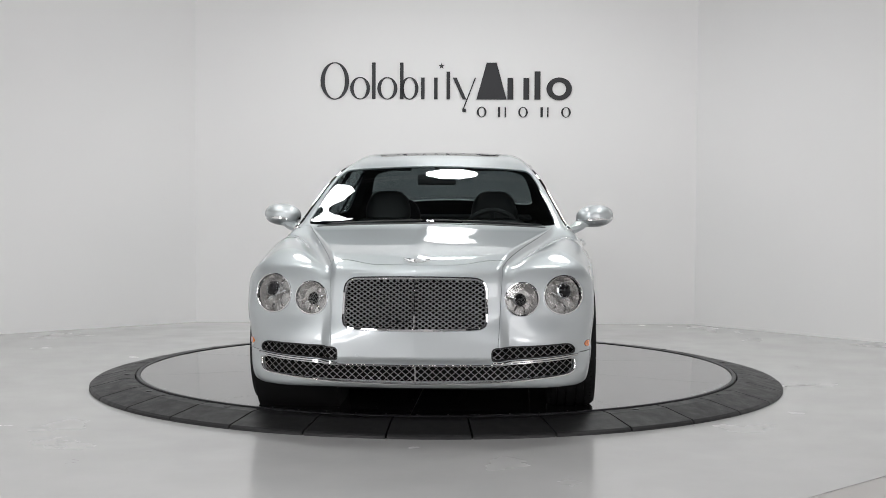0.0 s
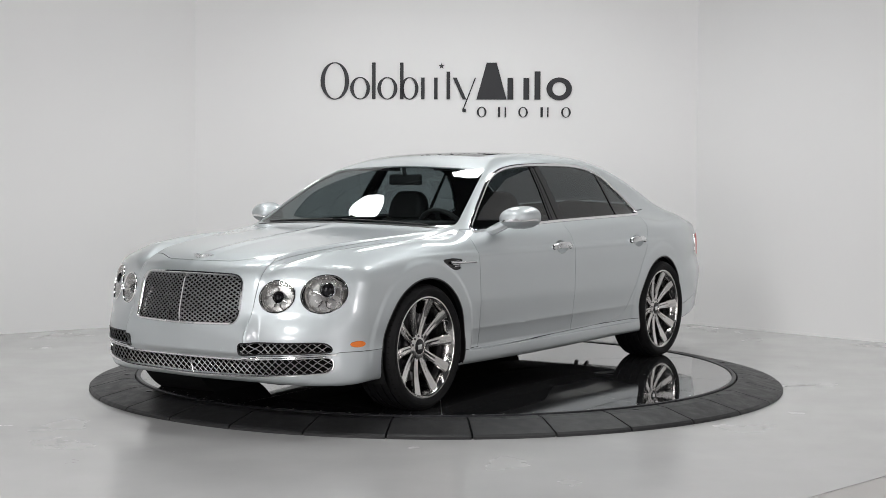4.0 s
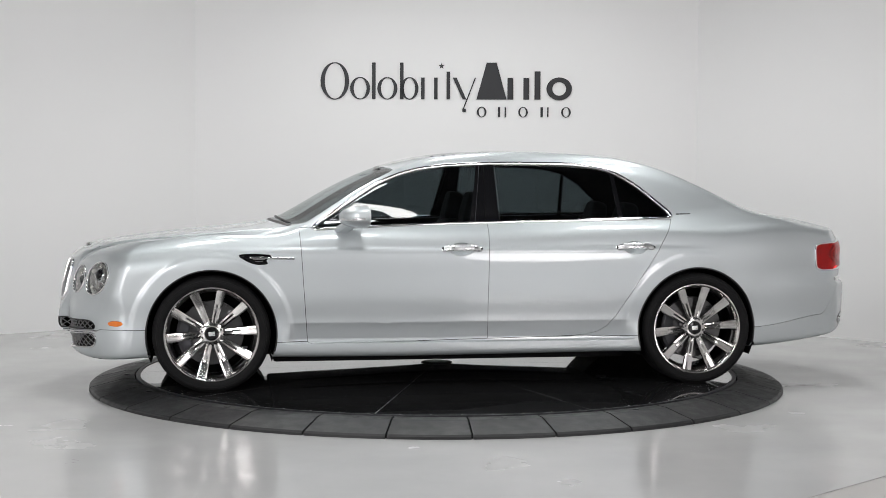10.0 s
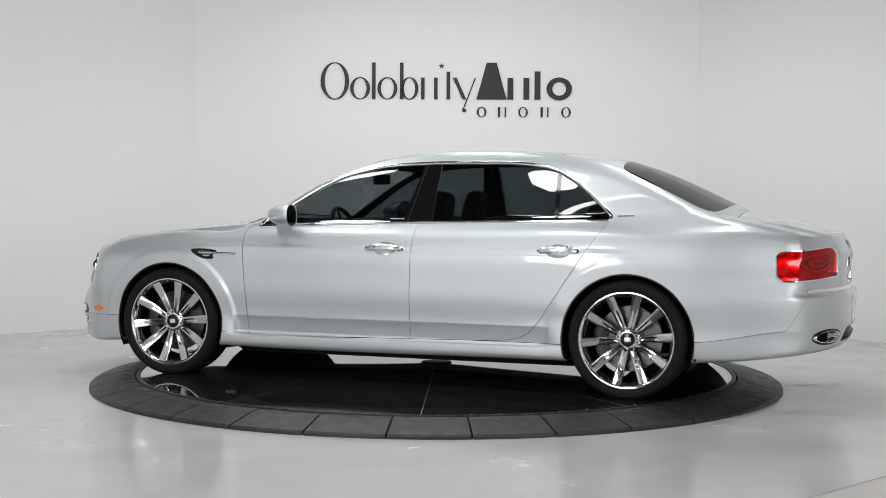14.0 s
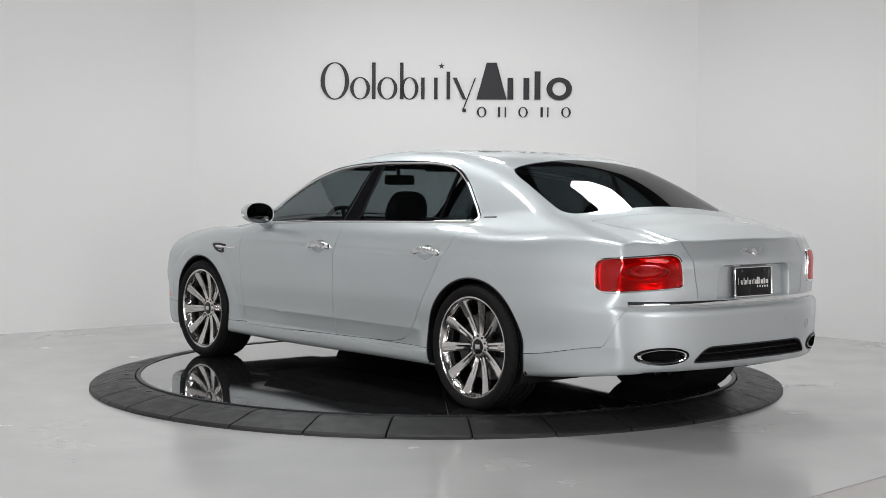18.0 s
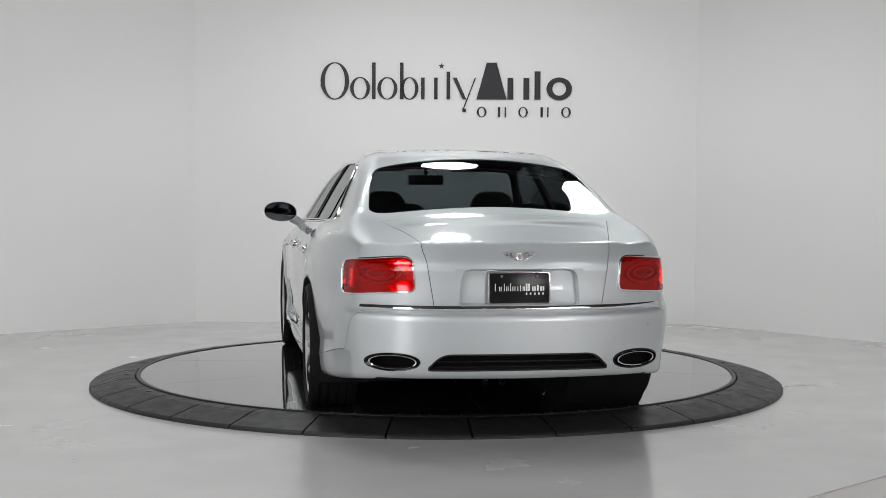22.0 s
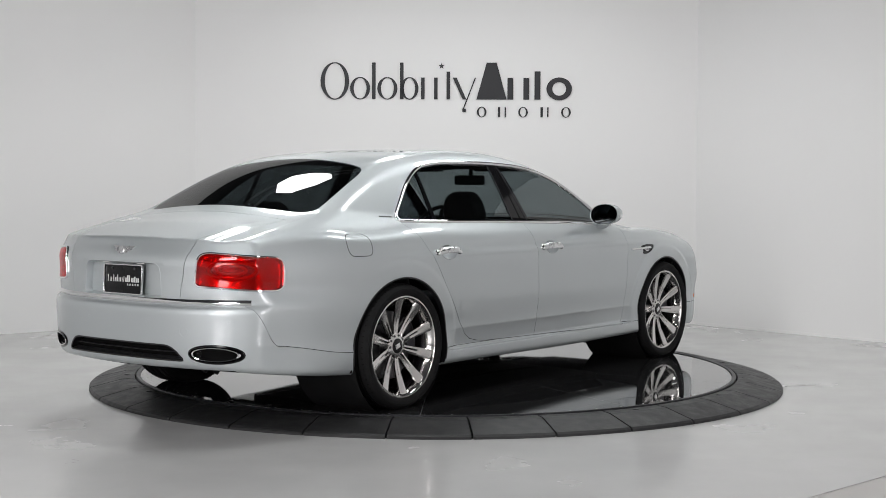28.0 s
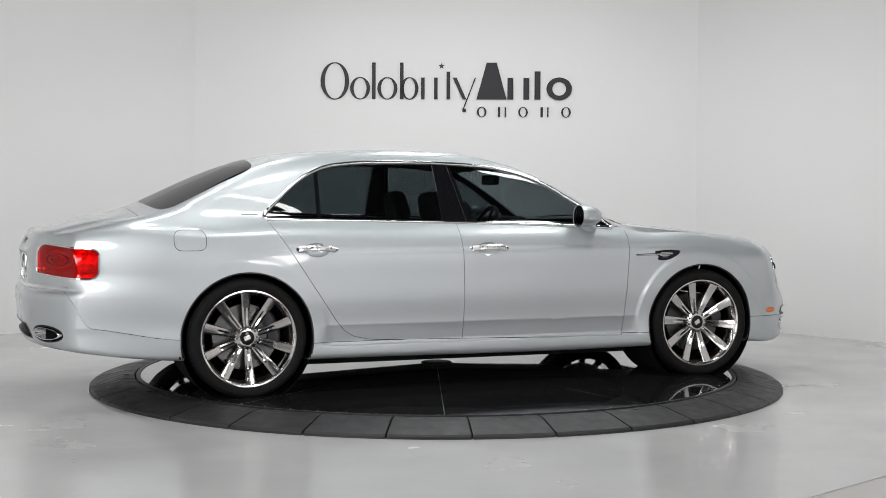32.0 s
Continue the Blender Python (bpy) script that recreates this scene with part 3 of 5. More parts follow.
def cut(mesh, val, keep_above=False):
    """The part of a triangle mesh where val (one for each point) is below nought."""
    p, n, t = mesh
    if keep_above:
        val = -val
    val = np.where(np.abs(val) < 1e-7, 1e-7, val)
    ins = val < 0
    c = ins[t].sum(1)
    out_p, out_n, base = [p], [n], len(p)
    tris = [t[c == 3]]
    for k in (1, 2):
        s = t[c == k]
        if not len(s):
            continue
        odd = ins[s] if k == 1 else ~ins[s]
        j = odd.argmax(1)
        i0 = s[np.arange(len(s)), j]
        i1 = s[np.arange(len(s)), (j + 1) % 3]
        i2 = s[np.arange(len(s)), (j + 2) % 3]
        new_id = []
        for a, b in ((i0, i1), (i0, i2)):
            u = (val[a] / (val[a] - val[b]))[:, None]
            # one order for both triangles of an edge, so that the seam stays closed
            out_p.append(p[a] * (1 - u) + p[b] * u)
            q = n[a] * (1 - u) + n[b] * u
            out_n.append(q / np.linalg.norm(q, axis=1)[:, None])
            new_id.append(base + np.arange(len(a)))
            base += len(a)
        m1, m2 = new_id
        if k == 1:
            tris.append(np.stack([i0, m1, m2], 1))
        else:
            tris.append(np.stack([m1, i1, i2], 1))
            tris.append(np.stack([m1, i2, m2], 1))
    p, n, t = np.concatenate(out_p), np.concatenate(out_n), np.concatenate(tris)
    return tidy(p, n, t)


def tidy(p, n, t):
    """Merges equal points and drops unused ones and slivers."""
    if not len(t):
        return p[:0], n[:0], t
    key = np.round(p * 2e5).astype(np.int64)
    used = np.unique(t)
    _, first, inv = np.unique(key[used], axis=0, return_index=True, return_inverse=True)
    remap = np.zeros(len(p), int)
    remap[used] = inv.ravel()
    t = remap[t]
    ok = (t[:, 0] != t[:, 1]) & (t[:, 1] != t[:, 2]) & (t[:, 2] != t[:, 0])
    return p[used][first], n[used][first], t[ok]


def rim_edges(t):
    e = np.concatenate([t[:, [0, 1]], t[:, [1, 2]], t[:, [2, 0]]])
    s = np.sort(e, 1)
    _, inv, cnt = np.unique(s, axis=0, return_inverse=True, return_counts=True)
    return e[cnt[inv.ravel()] == 1]


def panel(name, mesh, mat, parent, thick=0.010, lift=0.0, side=1, both=False, label=""):
    """A body panel with returned edges; side -1 mirrors it, both joins the two halves."""
    p, n, t = mesh
    if not len(t):
        return None
    if lift:
        p = p + n * lift
    e = rim_edges(t)
    if both:
        e = e[~((np.abs(p[e[:, 0], 1]) < 1e-3) & (np.abs(p[e[:, 1], 1]) < 1e-3))]
    rim = np.unique(e)
    add = np.full(len(p), -1)
    add[rim] = len(p) + np.arange(len(rim))
    q = np.concatenate([p, p[rim] - n[rim] * thick])
    nn = np.concatenate([n, n[rim]])
    a, b = e[:, 0], e[:, 1]
    walls = np.concatenate([np.stack([b, a, add[a]], 1), np.stack([b, add[a], add[b]], 1)])
    f = np.concatenate([t, walls]) if thick else t
    smooth = np.concatenate([np.ones(len(t), bool), np.zeros(len(f) - len(t), bool)])
    if side < 0 or both:
        qm, nm, fm = q * [1, -1, 1], nn * [1, -1, 1], f[:, ::-1]
        if both:
            f, smooth = np.concatenate([f, fm + len(q)]), np.concatenate([smooth, smooth])
            q, nn = np.concatenate([q, qm]), np.concatenate([nn, nm])
        else:
            q, nn, f = qm, nm, fm
    me = bpy.data.meshes.new(name)
    me.vertices.add(len(q))
    me.vertices.foreach_set("co", q.ravel())
    me.loops.add(len(f) * 3)
    me.loops.foreach_set("vertex_index", f.ravel())
    me.polygons.add(len(f))
    me.polygons.foreach_set("loop_start", np.arange(len(f)) * 3)
    me.polygons.foreach_set("use_smooth", smooth)
    me.update(calc_edges=True)
    me.validate()
    if len(me.loops) == len(f) * 3:
        ln = nn[f.ravel()].reshape(-1, 3, 3)
        tri = q[f]
        fn = np.cross(tri[:, 1] - tri[:, 0], tri[:, 2] - tri[:, 0])
        fn /= np.maximum(np.linalg.norm(fn, axis=1), 1e-12)[:, None]
        ln[~smooth] = fn[~smooth][:, None, :]
        me.normals_split_custom_set(ln.reshape(-1, 3))
    return obj(name, me, parent, (mat,), label)


def halve(mesh, fn, g=0.0016):
    """Splits a mesh along a line into (inside, outside) with a seam of 2 g between."""
    v = fn(*mesh[0].T)
    return cut(mesh, v + g), cut(mesh, g - v)


skin = grid_surface(body, (-2.95, -0.0265, 0.10), (2.60, 1.06, 1.54), 0.0125)
skin = cut(skin, -skin[0][:, 1])


# outlines: of the side in (x, z), of the top in (x, y), of the ends in (y, z)
WINDOWS = curve_pts([(0.915, 0.990), (0.80, 1.075), (0.654, 1.172), (0.477, 1.278), (0.30, 1.345), (0.088, 1.382), (-0.233, 1.400), (-0.55, 1.402), (-0.78, 1.397), (-1.00, 1.365), (-1.167, 1.282), (-1.31, 1.165), (-1.40, 1.082), (-1.392, 1.056), (-1.34, 1.050), (-0.85, 1.040), (-0.236, 1.027), (0.40, 1.008), (0.80, 0.990)], 5)
f_dlo = outline(WINDOWS)
f_front_door = outline([(1.000, 1.2), (1.000, 0.98), (0.978, 0.65), (0.955, 0.33), (0.949, 0.292), (0.92, 0.285), (0.4, 0.292), (-0.171, 0.303), (-0.168, 0.55), (-0.176, 0.85), (-0.19, 1.2)])
f_rear_door = outline([(-0.19, 1.2), (-0.176, 0.85), (-0.168, 0.55), (-0.171, 0.303), (-0.72, 0.314), (-0.80, 0.322), (-0.88, 0.340), (-0.94, 0.375), (-1.00, 0.445), (-1.216, 0.768), (-1.385, 1.030), (-1.50, 1.2)])
f_screen = outline(curve_pts([(x, y * k) for k, row in ((1, ((1.135, 0.0), (1.12, 0.30), (1.08, 0.55), (1.01, 0.715), (0.955, 0.762), (0.83, 0.735), (0.66, 0.690), (0.47, 0.632), (0.40, 0.598), (0.385, 0.545), (0.415, 0.30), (0.425, 0.0))), (-1, ((0.415, 0.30), (0.385, 0.545), (0.40, 0.598), (0.47, 0.632), (0.66, 0.690), (0.83, 0.735), (0.955, 0.762), (1.01, 0.715), (1.08, 0.55), (1.12, 0.30)))) for x, y in row], 4))
f_rear_screen = outline(curve_pts([(-1.365, 0.0), (-1.385, 0.30), (-1.42, 0.52), (-1.475, 0.588), (-1.60, 0.620), (-1.85, 0.656), (-1.945, 0.652), (-2.00, 0.57), (-2.03, 0.30), (-2.035, 0.0), (-2.03, -0.30), (-2.00, -0.57), (-1.945, -0.652), (-1.85, -0.656), (-1.60, -0.620), (-1.475, -0.588), (-1.42, -0.52), (-1.385, -0.30)], 4))
f_grille = outline(rounded([(-0.372, 0.521), (0.0, 0.516), (0.372, 0.521), (0.366, 0.776), (0.0, 0.786), (-0.366, 0.776)], [0.05, 0.2, 0.05, 0.07, 0.2, 0.07]))
f_low_mouth = outline(rounded([(-0.83, 0.272), (-0.45, 0.240), (0.0, 0.225), (0.45, 0.240), (0.83, 0.272), (0.84, 0.357), (0.42, 0.333), (0.0, 0.328), (-0.42, 0.333), (-0.84, 0.357)], [0.04, 0.1, 0.1, 0.1, 0.04, 0.04, 0.1, 0.1, 0.1, 0.04]))
f_side_mouth = outline(rounded([(0.40, 0.357), (0.84, 0.381), (0.82, 0.432), (0.40, 0.424)], [0.01, 0.02, 0.045, 0.015]))
f_lamp_out = outline([(0.770 + 0.103 * math.cos(a * math.pi / 24), 0.683 + 0.100 * math.sin(a * math.pi / 24)) for a in range(48)])
f_lamp_in = outline([(0.551 + 0.089 * math.cos(a * math.pi / 24), 0.668 + 0.085 * math.sin(a * math.pi / 24)) for a in range(48)])
f_diffuser = outline(rounded([(-0.465, 0.345), (0.465, 0.345), (0.39, 0.424), (-0.39, 0.424)], [0.012, 0.012, 0.05, 0.05]))
f_pipe = outline([(0.626 + 0.134 * math.cos(a * math.pi / 20), 0.384 + 0.045 * math.sin(a * math.pi / 20)) for a in range(40)])
f_marker = outline([(2.105 + 0.046 * math.cos(a * math.pi / 14), 0.418 + 0.017 * math.sin(a * math.pi / 14)) for a in range(28)])
f_vent = outline(curve_pts([(1.372, 0.830), (1.30, 0.840), (1.22, 0.836), (1.165, 0.826), (1.205, 0.800), (1.195, 0.778), (1.255, 0.772), (1.315, 0.790)], 4))
f_sunroof = outline(rounded([(0.10, -0.40), (0.10, 0.40), (-0.36, 0.42), (-0.36, -0.42)], 0.05))
f_tail = outline(rounded([(0.445, 0.747), (0.458, 0.734), (0.970, 0.708), (1.012, 0.730), (1.012, 0.862), (0.970, 0.884), (0.52, 0.908), (0.460, 0.888)], [0.02, 0.02, 0.03, 0.04, 0.05, 0.04, 0.05, 0.04]))

f_recess = outline(rounded([(-0.312, 0.664), (0.312, 0.664), (0.296, 0.850), (-0.296, 0.850)], [0.02, 0.02, 0.055, 0.055]))
CUPS = ((-0.003, 0.862), (-1.118, 0.868))
CUP_RX, CUP_RZ, CUP_DEEP = 0.074, 0.041, 0.020
f_cups = [outline([(cx + CUP_RX * math.cos(a * math.pi / 20), cz + CUP_RZ * math.sin(a * math.pi / 20)) for a in range(40)]) for cx, cz in CUPS]


def tail_s(x, y):
    return y + (x + 2.6) * 0.75


def dlo(x, y, z):
    return np.maximum(f_dlo(x, z), 0.45 - y)


def split_body():
    """Cuts the skin into its panels, glass and openings."""
    out = {}
    rest = skin
    for ax in (AXLE_F, AXLE_R):
        rest = cut(rest, ARCH - np.hypot(rest[0][:, 0] - ax, rest[0][:, 2] - WHEEL_Z) - 10 * (rest[0][:, 1] < 0.45))
    # glass
    out["side_glass"], rest = halve(rest, dlo, 0.0)
    up = lambda fn: (lambda x, y, z: np.maximum(fn(x, y), 0.96 - z))
    out["screen"], rest = halve(rest, up(f_screen), 0.0015)
    out["rear_screen"], rest = halve(rest, up(f_rear_screen), 0.0015)
    # openings at the front and back
    ahead = lambda fn: (lambda x, y, z: np.maximum(fn(y, z), 1.7 - x))
    for key, fn in (("grille", f_grille), ("low_mouth", f_low_mouth), ("side_mouth", f_side_mouth), ("lamp_out", f_lamp_out), ("lamp_in", f_lamp_in)):
        out[key], rest = halve(rest, ahead(fn), 0.0)
    out["tail"], rest = halve(rest, lambda x, y, z: np.maximum(f_tail(tail_s(x, y), z), x + 2.2), 0.001)
    behind = lambda fn: (lambda x, y, z: np.maximum(fn(y, z), x + 2.2))
    for key, fn in (("diffuser", f_diffuser), ("pipe", f_pipe), ("recess", f_recess)):
        out[key], rest = halve(rest, behind(fn), 0.0)
    beside = lambda fn: (lambda x, y, z: np.maximum(fn(x, z), 0.7 - y))
    for key, fn in (("marker", f_marker), ("vent", f_vent), ("cup_front", f_cups[0]), ("cup_rear", f_cups[1])):
        out[key], rest = halve(rest, beside(fn), 0.0005)
    out["liner"] = cut(rest, rest[0][:, 2] * 0 - 1)
    out["sunroof"], rest = halve(rest, lambda x, y, z: np.maximum(f_sunroof(x, y), 1.3 - z), 0.0015)
    # underside
    out["underside"], rest = halve(rest, lambda x, y, z: np.maximum(z - 0.20 - 0.10 * step(-1.9, -2.6, x), y - half_width(x) + 0.12), 0.0)
    # shut lines
    out["front_door"], rest = halve(rest, lambda x, y, z: np.maximum(np.maximum(f_front_door(x, z), z - 1.03 + 0.036 * step(0.6, 0.9, x)), 0.6 - y))
    out["rear_door"], rest = halve(rest, lambda x, y, z: np.maximum(np.maximum(f_rear_door(x, z), z - 1.045), 0.6 - y))
    out["sill"], rest = halve(rest, lambda x, y, z: np.maximum(np.abs(x) - 1.25, z - 0.298 - 0.012 * step(0.9, -0.6, x)))
    out["front_bumper"], rest = halve(rest, lambda x, y, z: np.maximum(z - 0.379 + 0.05 * step(0.86, 0.80, y), 1.2 - x))
    rb = lambda x, y, z: np.maximum(np.minimum(z - 0.352 - 0.075 * step(-1.9, -2.5, x) - 0.225 * step(-2.42, -2.60, x), 1.0), x + 1.5)
    out["rear_bumper"], rest = halve(rest, rb)
    out["nose"], rest = halve(rest, lambda x, y, z: np.maximum(np.maximum(y - 0.452 + 0.05 * (0.85 - z), z - 0.845 - 0.02 * step(0.2, 0.4, y)), 2.0 - x), 0.0012)
    out["hood"], rest = halve(rest, lambda x, y, z: np.maximum(np.maximum(y - (0.435 + (2.36 - x) * 0.232), 1.0 - x), 0.7 - z), 0.0008)
    out["fender"], rest = halve(rest, lambda x, y, z: np.maximum(0.935 - x + 0.30 * step(0.985, 1.06, z), z - 1.06))
    out["boot_lid"], rest = halve(rest, lambda x, y, z: np.maximum(y - 0.470 - 0.15 * np.clip((x + 2.70) / 0.58, 0, 1) + 0.045 * np.clip((0.93 - z) / 0.28, 0, 1), x + 2.125))
    out["shell"] = rest
    return out


P = split_body()


def solve_along(p, axis, a, b):
    """Where lines along an axis, from a (outside) to b (inside), meet the bodywork. p: points, any value on that axis."""
    p = np.array(p, float)
    lo, hi = np.full(len(p), a, float), np.full(len(p), b, float)
    for _ in range(30):
        mid = (lo + hi) / 2
        p[:, axis] = mid
        ins = body(*p.T) < 0
        hi, lo = np.where(ins, mid, hi), np.where(ins, lo, mid)
    p[:, axis] = (lo + hi) / 2
    return p


def on_front(yz):
    return solve_along([(0, y, z) for y, z in yz], 0, 2.75, 1.2)


def on_back(yz):
    return solve_along([(0, y, z) for y, z in yz], 0, -3.1, -1.9)


def on_side(xz):
    return solve_along([(x, 0, z) for x, z in xz], 1, 1.25, 0.3)


def on_top(xy):
    return solve_along([(x, y, 0) for x, y in xy], 2, 1.7, 0.6)


def normals(p):
    p = np.array(p, float)
    g, e = np.empty_like(p), 1e-3
    for k in range(3):
        d = np.zeros(3)
        d[k] = e
        g[:, k] = body(*(p + d).T) - body(*(p - d).T)
    return g / np.linalg.norm(g, axis=1)[:, None]


def rim_path(mesh, gap=0.012, open_mid=False):
    """The border of a cut-out as an even path of points and normals; open_mid leaves out its edge on the centre line."""
    p, n, t = mesh
    e = rim_edges(t)
    if open_mid:
        e = e[~((np.abs(p[e[:, 0], 1]) < 1e-3) & (np.abs(p[e[:, 1], 1]) < 1e-3))]
    nxt = dict(zip(e[:, 0].tolist(), e[:, 1].tolist()))
    starts = [a for a in nxt if a not in set(nxt.values())] if open_mid else list(nxt)
    best, seen = [], set()
    for a in starts:
        if a in seen:
            continue
        chain, q = [a], a
        seen.add(a)
        while q in nxt and nxt[q] not in seen:
            q = nxt[q]
            chain.append(q)
            seen.add(q)
        if len(chain) > len(best):
            best = chain
    c = p[best]
    if not open_mid:
        c = np.concatenate([c, c[:1]])
    d = np.concatenate([[0], np.cumsum(np.linalg.norm(np.diff(c, axis=0), axis=1))])
    m = max(8, int(d[-1] / gap))
    s = np.linspace(0, d[-1], m + 1)
    q = np.stack([np.interp(s, d, c[:, k]) for k in range(3)], 1)
    if not open_mid:
        q = q[:-1]
        q = (np.roll(q, 1, 0) + 2 * q + np.roll(q, -1, 0)) / 4
    return q, normals(q)


def flat_bar(w, h, r=0.3):
    """A section w wide and h high with chamfered upper corners, its foot at nought."""
    return [(-w / 2, 0), (w / 2, 0), (w / 2, h * (1 - r)), (w / 2 - w * r * 0.6, h), (-w / 2 + w * r * 0.6, h), (-w / 2, h * (1 - r))]


def trim(name, path, nrm, sect, mat, parent, closed=False, side=1, label="", lift=0.0):
    q = np.array(path) + np.array(nrm) * lift
    q, m = q * [1, side, 1], np.array(nrm) * [1, side, 1]
    bm = bmesh.new()
    sweep(bm, [Vector(v) for v in q], sect, closed, up=lambda i: Vector(m[i]))
    return part(name, bm, mat, parent, label, angle=50)


# ---- body panels, glass and seams ----
panel("underside", P["underside"], UNDER, car, both=True, thick=0.0)
panel("body_liner", P["liner"], GAP, car, both=True, thick=0.0, lift=-0.013)
panel("bonnet", P["hood"], PAINT, car, both=True)
nose = panel("nose_panel", P["nose"], PAINT, car, both=True)
front_bumper = panel("front_bumper", P["front_bumper"], PAINT, car, both=True, thick=0.02)
rear_bumper = panel("rear_bumper", P["rear_bumper"], PAINT, car, both=True, thick=0.02)
boot = panel("boot_lid", P["boot_lid"], PAINT, car, both=True)
panel("roof_shell", P["shell"], PAINT, car, both=True)
panel("sunroof", P["sunroof"], PIANO, car, both=True, label="dark tinted glass sunroof")
panel("windscreen", P["screen"], SCREEN, car, both=True, thick=0.0, lift=-0.002, label="clear laminated windscreen")
panel("rear_window", P["rear_screen"], REAR_GLASS, car, both=True, thick=0.0, lift=-0.002, label="dark tinted rear window")


def window_band(mesh, a0, a1, b0, b1):
    """The part of the side glass between two leaning lines, x at the sill and at the roof."""
    p = mesh[0]
    k = (p[:, 2] - 1.03) / 0.36
    m = cut(mesh, p[:, 0] - (a0 + (a1 - a0) * k))
    p = m[0]
    k = (p[:, 2] - 1.03) / 0.36
    return cut(m, (b0 + (b1 - b0) * k) - p[:, 0])


# front window, centre post, rear window, post, quarter light
BANDS = (("front_window", GLASS, 9, 9, -0.075, -0.150), ("centre_post", PIANO, -0.075, -0.150, -0.262, -0.262),
         ("rear_side_window", GLASS, -0.262, -0.262, -1.052, -1.030), ("rear_post", PIANO, -1.052, -1.030, -1.080, -1.052), ("quarter_window", GLASS, -1.080, -1.052, -9, -9))
doors = {}
for sd in (1, -1):
    panel("fender", P["fender"], PAINT, car, side=sd)
    doors["f", sd] = panel("front_door", P["front_door"], PAINT, car, side=sd)
    doors["r", sd] = panel("rear_door", P["rear_door"], PAINT, car, side=sd)
    panel("sill", P["sill"], PAINT, car, side=sd)
    q, n = rim_path(P["side_glass"], 0.014)
    trim("window_surround", q, n, [(-0.012, -0.006), (0.012, -0.006), (0.012, 0.003), (0.007, 0.009), (0.0, 0.0115), (-0.007, 0.009), (-0.012, 0.003)], CHROME, car, True, side=sd, label="bright chrome window surround")
    for name, mat, a0, a1, b0, b1 in BANDS:
        post = mat is PIANO
        panel(name, window_band(P["side_glass"], a0, a1, b0, b1), mat, car, side=sd, thick=0.012 if post else 0.0, lift=-0.001 if post else -0.006, label="gloss black window post" if post else "dark tinted side glass")
    # split line of the centre post
    for zz, xx, ww in ((0, -0.172, 0.003), (1, -0.268, 0.003), (2, -0.108, 0.003)):
        pts = on_side([(xx - (0.028 if zz == 0 else 0.0) * k / 10 - (0.062 * k / 10 if zz == 2 else 0), 1.035 + 0.352 * k / 10) for k in range(11)])
        trim("post_line", pts, normals(pts), flat_bar(ww, 0.003), DARK_METAL if zz else GAP, car, side=sd, lift=-0.001)


